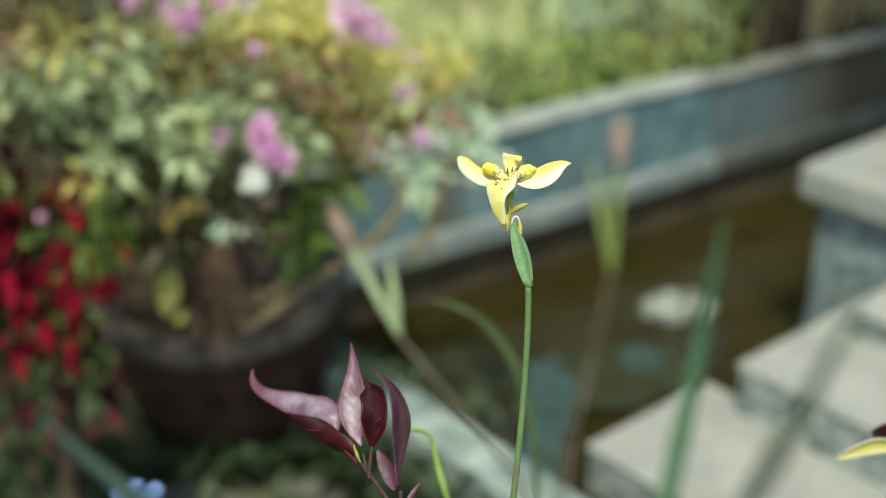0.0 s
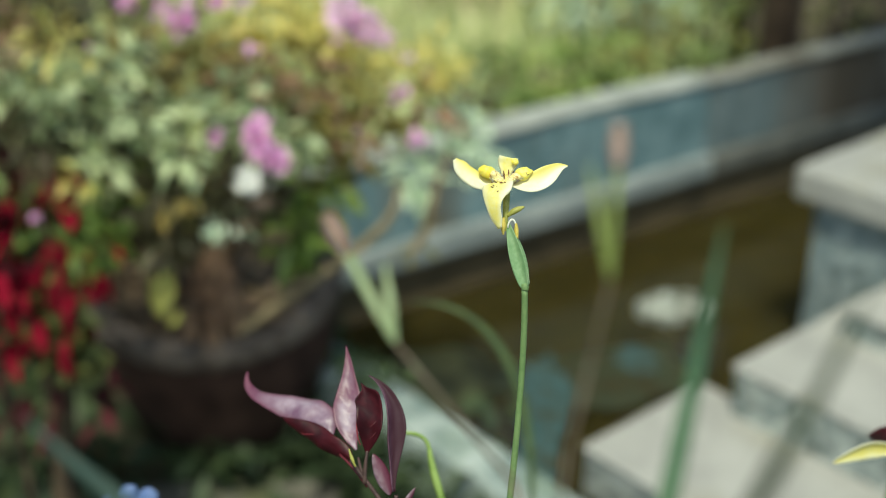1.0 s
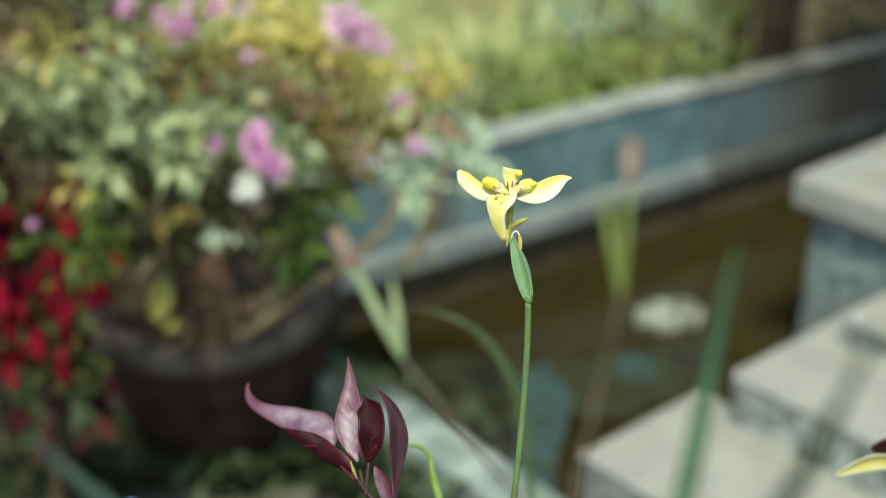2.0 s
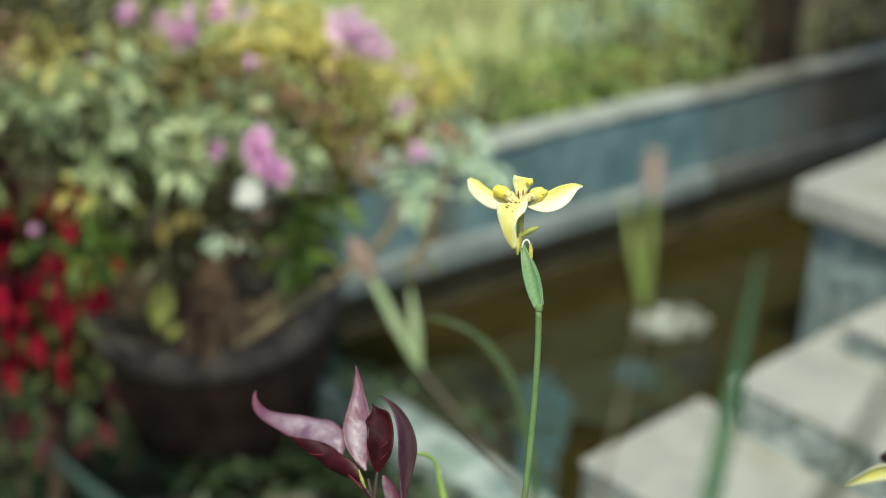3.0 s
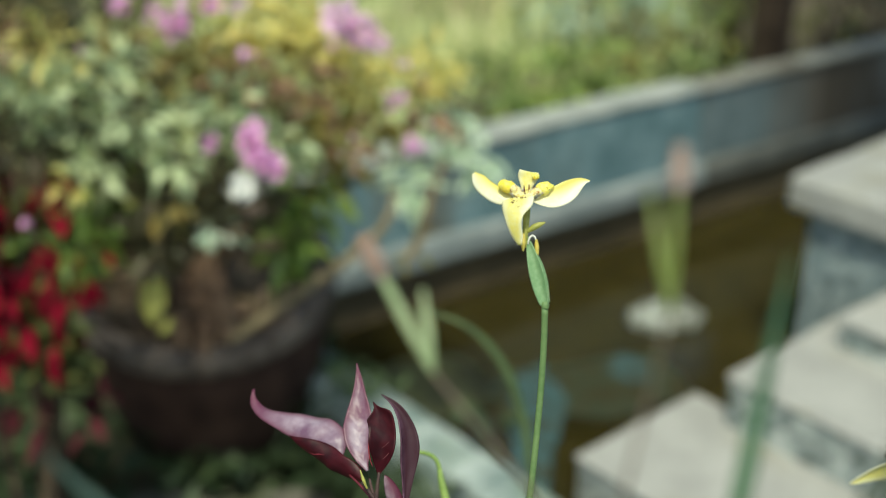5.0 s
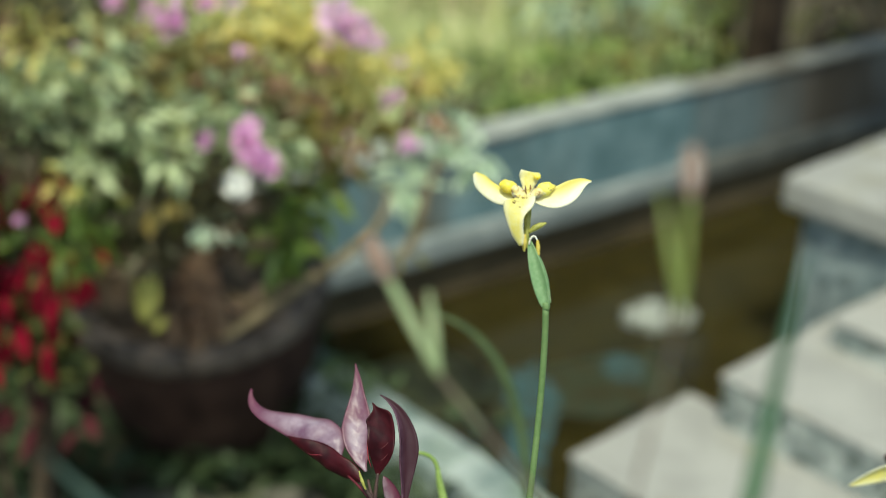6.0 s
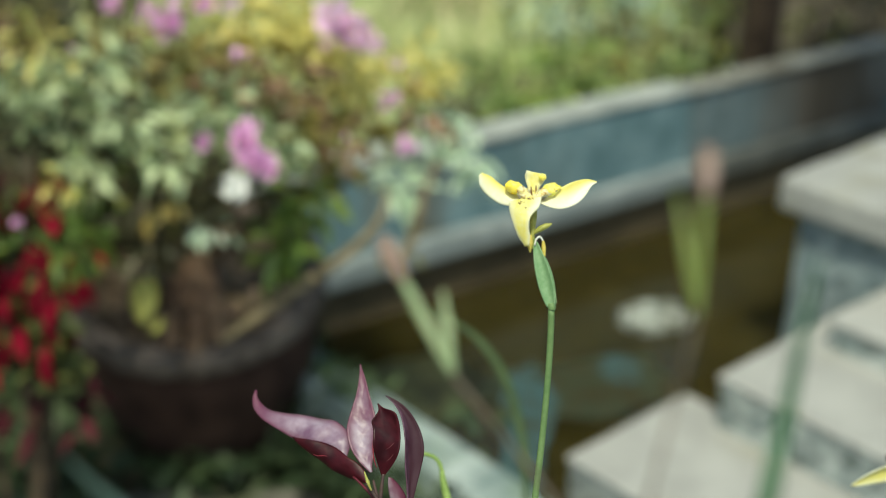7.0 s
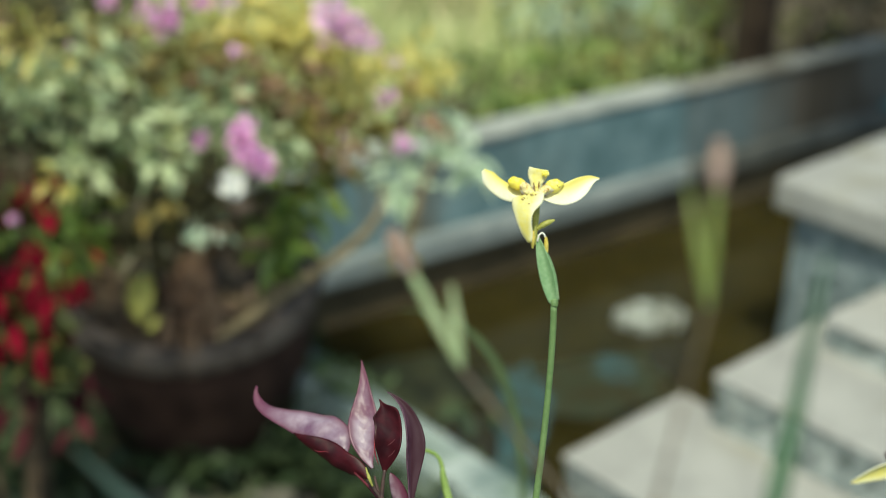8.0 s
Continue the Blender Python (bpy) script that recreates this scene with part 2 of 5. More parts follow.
# Lighter olive that lifts the pond's shaded corner by colour.
OLIVE_LIFT = mat("olive skin brightening the water", (0.070, 0.066, 0.026), (0.105, 0.112, 0.050), 18, 0.4, 0.2, spots=(0.05, 0.042, 0.014), spot_scale=16, spot_cut=0.56)
FOOT_BROWN = mat("dark brown wall foot", (0.066, 0.049, 0.025), (0.132, 0.096, 0.050), 6, 0.9, 0.5)
STEM = mat("smooth green stalk", (0.145, 0.25, 0.095), (0.20, 0.31, 0.125), 60, 0.5, 0.15, see=0.1, dist=0.0005)
SPATHE = mat("blue-green spathe", (0.20, 0.36, 0.17), (0.30, 0.46, 0.25), 70, 0.45, 0.2, see=0.2, dist=0.0006)
SPATHE_EDGE = mat("pale spathe margin", (0.30, 0.44, 0.24), (0.42, 0.54, 0.33), 90, 0.5, 0.0)
BUD_OLIVE = mat("olive bud", (0.27, 0.28, 0.06), (0.45, 0.44, 0.12), 160, 0.5, 0.2)
BUD_GOLD = mat("golden bract", (0.60, 0.46, 0.07), (0.80, 0.66, 0.17), 200, 0.5, 0.2, see=0.2)
WILTED = mat("wilted pinkish flower", (0.33, 0.22, 0.18), (0.48, 0.34, 0.30), 120, 0.7, 0.3, see=0.2)
STALK_DRY = mat("brownish dry stalk", (0.10, 0.078, 0.055), (0.19, 0.145, 0.115), 90, 0.7, 0.3)
BLADE = mat("green sword leaf", (0.045, 0.115, 0.06), (0.10, 0.20, 0.105), 30, 0.5, 0.15, see=0.2)
BLADE_ARCH = mat("dull green arching leaf", (0.042, 0.072, 0.024), (0.08, 0.122, 0.042), 30, 0.5, 0.15, see=0.2)
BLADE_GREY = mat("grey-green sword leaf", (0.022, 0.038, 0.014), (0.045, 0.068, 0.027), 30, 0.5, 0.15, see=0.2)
WINE_TOP = mat("glossy mauve leaf face", (0.150, 0.075, 0.135), (0.345, 0.270, 0.345), 50, 0.45, 0.32, fine=3, spots=(0.14, 0.05, 0.10), spot_scale=42, spot_cut=0.64, spec=0.5, dist=0.0035, margin=(0.12, 0.02, 0.05), margin_from=0.5, margin_to=1.1, veins=9, vein_col=(0.20, 0.07, 0.13), tip=(0.135, 0.034, 0.070))
WINE_UNDER = mat("wine-red leaf underside", (0.026, 0.003, 0.007), (0.066, 0.006, 0.013), 60, 0.45, 0.4, fine=4, see=0.10, see_col=(0.45, 0.03, 0.06), spec=0.25, dist=0.001)
WINE_MID = mat("dark purple leaf face", (0.060, 0.022, 0.042), (0.165, 0.085, 0.135), 50, 0.45, 0.4, fine=4, dist=0.001, margin=(0.040, 0.008, 0.017), margin_from=-0.9, margin_to=-0.1, one_sided=True)
WINE_SMALL = mat("young mauve leaf face", (0.17, 0.09, 0.13), (0.34, 0.27, 0.32), 70, 0.5, 0.4, fine=4, dist=0.001, margin=(0.10, 0.02, 0.045), margin_from=-0.9, margin_to=0.3, one_sided=True)
WINE_RIB = mat("crimson leaf rib", (0.15, 0.009, 0.020), (0.26, 0.017, 0.036), 200, 0.5, 0.0)
WINE_VEIN = mat("dull crimson vein", (0.085, 0.007, 0.015), (0.13, 0.011, 0.024), 200, 0.5, 0.0)
WINE_STEM = mat("dark purple twig", (0.035, 0.018, 0.02), (0.09, 0.05, 0.045), 120, 0.6, 0.3, dist=0.0008)
TENDRIL = mat("fresh green shoot", (0.21, 0.33, 0.07), (0.34, 0.47, 0.14), 90, 0.45, 0.1, see=0.2)
BLUE_PETAL = mat("pale blue petal", (0.12, 0.20, 0.46), (0.24, 0.33, 0.58), 60, 0.5, 0.1, see=0.3)
POST = mat("dark timber post", (0.035, 0.020, 0.012), (0.08, 0.05, 0.032), 10, 0.9, 0.6)


# ---- helpers for shapes ----
def finish(bm, name, material):
    me = bpy.data.meshes.new(name)
    bmesh.ops.recalc_face_normals(bm, faces=bm.faces)
    bm.to_mesh(me)
    bm.free()
    for m in material if isinstance(material, (list, tuple)) else [material]:
        me.materials.append(m)
    for p in me.polygons:
        p.use_smooth = True
    return me


def part(name, bm, material, parent=None, label="", flat=False):
    me = finish(bm, name, material)
    if flat:
        for p in me.polygons:
            p.use_smooth = False
    ob = new(name, me)
    ob.parent = parent
    if label:
        tagged(ob, label)
    return ob


def solid(ob, thick, offset=0.0, under=0):
    md = ob.modifiers.new("thickness", "SOLIDIFY")
    md.thickness, md.offset, md.material_offset = thick, offset, under
    return ob


def bez(ctrl, t):
    pts = [Vector(c) for c in ctrl]
    while len(pts) > 1:
        pts = [a.lerp(b, t) for a, b in zip(pts, pts[1:])]
    return pts[0]


def tube(bm, ctrl, radii, n=20, seg=10):
    """A round rod along a Bezier curve; radii are spread evenly along it."""
    rings = []
    for i in range(n + 1):
        t = i / n
        c = bez(ctrl, t)
        d = (bez(ctrl, min(1, t + 0.01)) - bez(ctrl, max(0, t - 0.01))).normalized()
        a = d.orthogonal() if not rings else (last - d * last.dot(d))
        a.normalize()
        last = a
        b = d.cross(a)
        k = t * (len(radii) - 1)
        j = min(int(k), len(radii) - 2)
        r = radii[j] + (radii[j + 1] - radii[j]) * (k - j)
        rings.append([bm.verts.new(c + (a * math.cos(q) + b * math.sin(q)) * r)
                      for q in (2 * math.pi * s / seg for s in range(seg))])
    for r0, r1 in zip(rings, rings[1:]):
        for s in range(seg):
            bm.faces.new((r0[s], r0[(s + 1) % seg], r1[(s + 1) % seg], r1[s]))
    bm.faces.new(rings[0][::-1])
    bm.faces.new(rings[-1])
    return bm


def lens(t, fat=1.0, at=0.5):
    """A leaf's half width along its length, 0 to 1 and back to 0; at: where it is widest."""
    q = t ** (math.log(0.5) / math.log(at))
    return max(0.0, math.sin(math.pi * q)) ** fat


def prof(*vals):
    """A half width that runs smoothly through evenly spaced values from base to tip."""
    def f(t):
        k = t * (len(vals) - 1)
        j = min(int(k), len(vals) - 2)
        u = k - j
        p0, p1, p2, p3 = vals[max(j - 1, 0)], vals[j], vals[j + 1], vals[min(j + 2, len(vals) - 1)]
        return max(0.0, p1 + 0.5 * u * (p2 - p0 + u * (2 * p0 - 5 * p1 + 4 * p2 - p3 + u * (3 * (p1 - p2) + p3 - p0))))
    return f


def sheet(bm, ctrl, side0, side1, width, profile, cup=0.0, n=16, k=8, wave=0.0, waves=3.0, fold=0.0, ripple=0.0, ripples=4.0):
    """A leaf or petal along a Bezier curve. side0, side1: its sideways direction at base and tip; cup and fold bend it."""
    rows = []
    across = bm.verts.layers.float.get("across") or bm.verts.layers.float.new("across")
    along = bm.verts.layers.float.get("along") or bm.verts.layers.float.new("along")
    s0, s1 = Vector(side0).normalized(), Vector(side1).normalized()
    for i in range(n + 1):
        t = i / n
        c = bez(ctrl, t)
        d = (bez(ctrl, min(1, t + 0.01)) - bez(ctrl, max(0, t - 0.01))).normalized()
        s = s0.lerp(s1, t)
        s = (s - d * s.dot(d)).normalized()
        nr = d.cross(s)
        w = max(width * profile(t), width * 0.012)
        row = []
        for j in range(k + 1):
            v = -1.0 + 2.0 * j / k
            lift = cup * v * v + fold * abs(v) + wave * abs(v) * math.sin(waves * 2 * math.pi * t + (1.3 if v > 0 else 0))
            lift += ripple * math.sin(ripples * 2 * math.pi * t + 1.8 * v) * (1 - t)
            vert = bm.verts.new(c + s * (v * w) + nr * (lift * w))
            vert[across], vert[along] = v, t
            row.append(vert)
        rows.append(row)
    for r0, r1 in zip(rows, rows[1:]):
        for j in range(k):
            bm.faces.new((r0[j], r0[j + 1], r1[j + 1], r1[j]))
    return bm


def leaf_into(bm, p, d, up, length, width, n=3):
    """One small folded leaf of a crown."""
    d = d.normalized()
    s = d.cross(up)
    s = s.normalized() if s.length > 1e-4 else d.orthogonal().normalized()
    nr = s.cross(d)
    mid, edge_l, edge_r = [], [], []
    prof = (0.0, 0.95, 0.8, 0.0)
    ts = (0.0, 0.33, 0.66, 1.0)
    for t, w in zip(ts, prof):
        c = p + d * (t * length) - nr * (0.25 * t * t * length)
        mid.append(bm.verts.new(c))
        if 0 < t < 1:
            edge_l.append(bm.verts.new(c + s * (w * width / 2) + nr * 0.12 * width))
            edge_r.append(bm.verts.new(c - s * (w * width / 2) + nr * 0.12 * width))
    for e in (edge_l, edge_r):
        bm.faces.new((mid[0], mid[1], e[0]))
        bm.faces.new((mid[1], mid[2], e[1], e[0]))
        bm.faces.new((mid[2], mid[3], e[1]))


def box(bm, x0, x1, y0, y1, z0, z1, m=None, bev=0.0, seg=2):
    r = bmesh.ops.create_cube(bm, size=1.0)
    vs = r["verts"]
    for v in vs:
        v.co = Vector(((x0 + x1) / 2 + v.co.x * (x1 - x0), (y0 + y1) / 2 + v.co.y * (y1 - y0), (z0 + z1) / 2 + v.co.z * (z1 - z0)))
    if bev:
        es = list({e for v in vs for e in v.link_edges})
        vs = list({v for g in bmesh.ops.bevel(bm, geom=es, offset=bev, segments=seg, profile=0.5, affect="EDGES")["faces"] for v in g.verts} | {v for v in vs if v.is_valid})
    if m:
        for v in vs:
            v.co = m @ v.co
    return bm


def worn(bm, amount, size, cuts=0):
    """Uneven, worn surface."""
    if cuts:
        bmesh.ops.subdivide_edges(bm, edges=[e for e in bm.edges if e.calc_length() > 0.08], cuts=cuts, use_grid_fill=True)
    for v in bm.verts:
        v.co += noise.noise_vector(v.co / size) * amount
    return bm


def rnd(a, b):
    return random.uniform(a, b)


def ball():
    while True:
        v = Vector((rnd(-1, 1), rnd(-1, 1), rnd(-1, 1)))
        if 0.05 < v.length < 1:
            return v


# ---- setting: the pond's walls lie along two directions at right angles ----
TURN = Matrix(((0.766, -0.643, 0, 0.256), (0.643, 0.766, 0, 1.771), (0, 0, 1, 0), (0, 0, 0, 1)))  # along the stairs, across to the far wall


def ground():
    bm = bmesh.new()
    xs = [-60, -36, -22, -15] + [-11 + 0.08 * i for i in range(290)] + [14, 18, 26, 60]
    ys = [-60, -20, -6, -2] + [-1 + 0.08 * i for i in range(165)] + [13, 16, 24, 60, 140]
    vs = [[bm.verts.new((x, y, noise.noise(Vector((x, y, 0)) * 1.7) * 0.02 - 0.02)) for x in xs] for y in ys]
    for j in range(len(ys) - 1):
        for i in range(len(xs) - 1):
            f = bm.faces.new((vs[j][i], vs[j][i + 1], vs[j + 1][i + 1], vs[j + 1][i]))
            cx, cy = (xs[i] + xs[i + 1]) / 2, (ys[j] + ys[j + 1]) / 2
            beyond = -0.643 * (cx - 0.256) + 0.766 * (cy - 1.771) > 0.79 + 0.06 * noise.noise(Vector((cx, cy, 2)) * 6) and cy > 2.75 + 0.7 * noise.noise(Vector((cx, cy, 5)) * 1.3) + 0.25 * noise.noise(Vector((cx, cy, 9)) * 3.3)
            f.material_index = 0 if not beyond else 2 if cx > 1.3 and cy > 3.6 else 1
    ob = part("ground", bm, [SOIL, LAWN, EARTH])
    return tagged(ob, "dark soil bed passing into a patchy yellow-green lawn", "ground", kind="structure")


ground()

# far wall: local x runs along the stairs, local y away across the pond; it closes in on the stairs a little
FAR, SKEW = 0.745, math.tan(radians(5))
WALL = TURN @ Matrix.Translation((0.3, FAR, 0)) @ pose(0, 0, 0, 0, 0, -5) @ Matrix.Translation((-0.3, -FAR, 0))
wall = new("wall_far")
wall.matrix_basis = WALL
tagged(wall, "weathered blue-grey concrete pond wall with pale worn coping", "wall", kind="structure")
# Wall, coping and ledge turn darker and browner towards the far end.
part("wall_body", worn(box(bmesh.new(), 1.64, 6.0, FAR + 0.003, FAR + 0.062, 0.24, 0.457, bev=0.008), 0.006, 0.2, 3), CONCRETE_BROWN, wall, "brown-grey far stretch of the wall", flat=True)
part("wall_body", worn(box(bmesh.new(), 1.15, 1.64, FAR + 0.001, FAR + 0.063, 0.24, 0.458, bev=0.008), 0.006, 0.2, 3), CONCRETE_MIXED, wall, "darker blue-grey stretch with brown streaks", flat=True)
part("wall_body", worn(box(bmesh.new(), -0.205, 1.15, FAR, FAR + 0.065, 0.24, 0.46, bev=0.008), 0.006, 0.2, 3), CONCRETE_BLUE, wall, flat=True)
# The foot below the ledge is darker and browner than the wall.
part("wall_foot", worn(box(bmesh.new(), -0.205, 6.0, FAR - 0.002, FAR + 0.065, -0.05, 0.24, bev=0.004), 0.004, 0.2, 3), FOOT_BROWN, wall, "dark brown foot of the wall", flat=True)
part("coping", worn(worn(box(bmesh.new(), -0.22, 1.14, FAR - 0.010, FAR + 0.075, 0.46, 0.481, bev=0.009), 0.007, 0.15, 5), 0.008, 0.45), COPING, wall, "pale weathered coping strip", flat=True)
part("coping", worn(worn(box(bmesh.new(), 1.14, 6.0, FAR - 0.008, FAR + 0.068, 0.46, 0.477, bev=0.009), 0.007, 0.15, 4), 0.006, 0.45), COPING_FAR, wall, "darker grey-brown far stretch of the coping", flat=True)
part("plinth", worn(box(bmesh.new(), -0.115, 1.15, FAR - 0.04, FAR - 0.002, 0.213, 0.277, bev=0.014, seg=3), 0.006, 0.15, 3), LEDGE, wall, "grey cement ledge along the wall's foot", flat=True)
part("plinth", worn(box(bmesh.new(), 1.15, 6.0, FAR - 0.038, FAR - 0.002, 0.213, 0.275, bev=0.014, seg=3), 0.006, 0.15, 3), LEDGE_DARK, wall, "darker far stretch of the cement ledge", flat=True)

bm = bmesh.new()
bmesh.ops.create_icosphere(bm, subdivisions=3, radius=1)
for v in bm.verts:
    v.co = Vector((v.co.x * 0.026, v.co.y * 0.015, v.co.z * 0.016)) * (1 + 0.2 * noise.noise(v.co * 1.5))
pebble = part("stone", bm, TEAL)
pebble.matrix_basis = WALL @ pose(2.02, FAR - 0.021, 0.288)
tagged(pebble, "small teal stone lying on the wall's ledge", "stone")

rim = new("pond_rim")
rim.matrix_basis = TURN
tagged(rim, "pale green-grey concrete rim of the pond", "wall", kind="structure")
part("rim_body", worn(box(bmesh.new(), -0.205, -0.115, -1.6, FAR + 0.03, -0.05, 0.20, bev=0.010), 0.005, 0.12, 3), RIM, rim, flat=True)
part("rim_body", worn(box(bmesh.new(), -0.115, 6.0, -1.6, -1.5, -0.05, 0.20, bev=0.010), 0.005, 0.12, 3), RIM, rim, flat=True)
part("rim_body", worn(box(bmesh.new(), 5.9, 6.0, -1.5, FAR - 0.51, -0.05, 0.20, bev=0.010), 0.005, 0.12, 3), RIM, rim, flat=True)

water = bmesh.new()
box(water, -0.12, 5.9, -1.5, FAR, 0.0, 0.1)
for v in water.verts:
    if v.co.y > 0:
        v.co.y = FAR + 0.01 - SKEW * (v.co.x - 0.3)
tagged(part("water", water, WATER, flat=True), "murky brown pond water reflecting the dark wall", "water", kind="structure").matrix_basis = TURN


def skin_patch(x, y, rx, ry, turn, seed, material=SHEEN, z=0.104, label="thin bluish skin painting reflected sky on pond water"):
    """A thin uneven skin added on the water; light is put into its colour."""
    bm = bmesh.new()
    rings = []
    for k in range(1, 7):
        rings.append([bm.verts.new((rx * k / 6 * q * math.cos(s), ry * k / 6 * q * math.sin(s), 0.0015 * (1 - (k / 6) ** 2)))
                      for s, q in ((2 * math.pi * i / 36, 1 + 0.45 * noise.noise(Vector((2 * math.cos(2 * math.pi * i / 36), 2 * math.sin(2 * math.pi * i / 36), seed)))) for i in range(36))])
    mid = bm.verts.new((0, 0, 0.0018))
    for i in range(36):
        bm.faces.new((mid, rings[0][i], rings[0][(i + 1) % 36]))
    for p, q in zip(rings, rings[1:]):
        for i in range(36):
            bm.faces.new((p[i], q[i], q[(i + 1) % 36], p[(i + 1) % 36]))
    ob = part("water_skin", bm, material)
    ob.matrix_basis = pose(x, y, z, 0, 0, turn)
    return tagged(ob, label, "algae", group="algae films", kind="stuff")


# Greenish sheen on the water, painted as a broad flat skin.
skin_patch(0.330, 2.160, 0.250, 0.110, 14, 1.3, SHEEN_GREEN, 0.1015, "faint greenish skin painting a sheen on pond water")
# Added skin; its lighter colour makes up for the shrub's shade.
skin_patch(-0.005, 2.165, 0.125, 0.130, 40, 5.2, OLIVE_LIFT, 0.1012, "olive skin added to brighten the pond's shaded corner")
# Blue-teal sky reflections, painted as three skins on the water.
skin_patch(0.205, 2.040, 0.046, 0.225, -5, 2.6)
skin_patch(0.418, 2.235, 0.046, 0.060, 0, 4.1)
skin_patch(0.170, 1.800, 0.045, 0.090, -4, 7.7)

# ---- stairs and capped pillar ----
stairs = new("stone_stairs")
stairs.matrix_basis = TURN
tagged(stairs, "low steps of pale stone slabs on mottled cement", "stairs", kind="structure")
for x0, x1, y0, y1, z in ((-0.005, 0.325, -1.4, 0.008, 0.20), (0.272, 0.72, -1.4, -0.088, 0.301), (0.509, 1.04, -1.4, -0.151, 0.36)):
    part("riser", worn(box(bmesh.new(), x0 + 0.005, x1, y0, y1 - 0.005, 0.0, z - 0.012, bev=0.005), 0.003, 0.08, 3), RISER, stairs, flat=True)
    part("tread", worn(box(bmesh.new(), x0, x1, y0, y1, z - 0.012, z, bev=0.005, seg=3), 0.002, 0.1, 3), TREAD, stairs, flat=True)
pillar = new("capped_pillar")
pillar.matrix_basis = TURN
tagged(pillar, "square grey cement pillar with a pale overhanging stone cap", "pillar", kind="structure")
part("shaft", worn(box(bmesh.new(), 0.718, 1.08, -0.56, 0.062, 0.0, 0.449, bev=0.008), 0.004, 0.08, 3), PILLAR, pillar, flat=True)
part("cap", worn(box(bmesh.new(), 0.684, 1.13, -0.60, 0.102, 0.449, 0.523, bev=0.016, seg=3), 0.004, 0.1, 3), TREAD, pillar, "pale thick stone cap", flat=True)

# pale stone standing out of the water
bm = bmesh.new()
bmesh.ops.create_icosphere(bm, subdivisions=3, radius=1)
for v in bm.verts:
    v.co = Vector((v.co.x * 0.085, v.co.y * 0.05, v.co.z * 0.055)) * (1 + 0.25 * noise.noise(v.co * 2))
rock = part("stone", bm, ROCK)
rock.matrix_basis = pose(0.532, 2.445, 0.102)
tagged(rock, "rounded whitish stone lying in the pond water", "stone")

# rough slab lying beside the rim
slab = part("paving_slab", worn(box(bmesh.new(), -0.19, 0.19, -0.19, 0.18, -0.03, 0.03, bev=0.008), 0.004, 0.06, 4), SLAB, flat=True)
slab.matrix_basis = pose(-0.37, 1.725, 0.0, 0, 0, 3)
tagged(slab, "flat grey-brown stone slab on soil beside the pond rim", "paving slab")

# ---- places as seen from the start of the walk ----
RIGHT, UPV, NEAR = Vector((1, 0, 0)), Vector((0, 0.4226, 0.9063)), Vector((0, -0.9063, 0.4226))
EYE = Vector((0.0, 0.0, 1.4))


def ray(x, y, d):
    """A place d metres ahead of the start of the walk, x to the right and y up in thousandths of d."""
    fwd = Vector((0, 0.9063, -0.4226))
    return EYE + (fwd + RIGHT * (x / 1000) + UPV * (y / 1000)) * d


# ---- pot with the flowering shrub ----
POT_AT = Vector((-0.417, 2.033, 0.015))


def pot():
    root = new("plant_pot")
    root.matrix_basis = pose(-0.426, 2.155, 0.018, 14)
    tagged(root, "large dark brown clay pot leaning slightly, with a dusty rim", "plant pot")
    bm = bmesh.new()
    prof = [(0.13, 0.0), (0.15, 0.01), (0.185, 0.10), (0.205, 0.20), (0.212, 0.29), (0.205, 0.305), (0.19, 0.29), (0.17, 0.1), (0.0, 0.08)]
    seg = 48
    rings = [[bm.verts.new((r * math.cos(2 * math.pi * s / seg), r * math.sin(2 * math.pi * s / seg), z)) for s in range(seg)] for r, z in prof[:-1]]
    for a, b in zip(rings, rings[1:]):
        for s in range(seg):
            bm.faces.new((a[s], a[(s + 1) % seg], b[(s + 1) % seg], b[s]))
    bm.faces.new(rings[0][::-1])
    bm.faces.new(rings[-1])
    bmesh.ops.scale(bm, vec=(1.09, 1.09, 1.19), verts=bm.verts)
    part("pot_body", bm, POT, root)
    bm = bmesh.new()
    rings = []
    for k in range(12):
        q = 2 * math.pi * k / 12
        rings.append([bm.verts.new(((0.208 + 0.022 * math.cos(q)) * math.cos(a), (0.208 + 0.022 * math.cos(q)) * math.sin(a), 0.325 + 0.026 * math.sin(q)))
                      for a in (2 * math.pi * s / seg for s in range(seg))])
    for k in range(12):
        a, b = rings[k], rings[(k + 1) % 12]
        for s in range(seg):
            bm.faces.new((a[s], a[(s + 1) % seg], b[(s + 1) % seg], b[s]))
    bmesh.ops.scale(bm, vec=(1.09, 1.09, 1.19), verts=bm.verts)
    part("pot_rim", worn(bm, 0.005, 0.05), POT_RIM, root, "thick dusty grey rolled rim")
    bm = bmesh.new()
    bmesh.ops.create_grid(bm, x_segments=24, y_segments=24, size=0.2)
    bmesh.ops.delete(bm, geom=[v for v in bm.verts if v.co.length > 0.195], context="VERTS")
    for v in bm.verts:
        v.co.z = 0.295 + 0.02 * noise.noise(v.co * 18)
    bmesh.ops.scale(bm, vec=(1.09, 1.09, 1.19), verts=bm.verts)
    part("soil", bm, POT_SOIL, root, "dry crumbly potting soil")
    return root


pot()


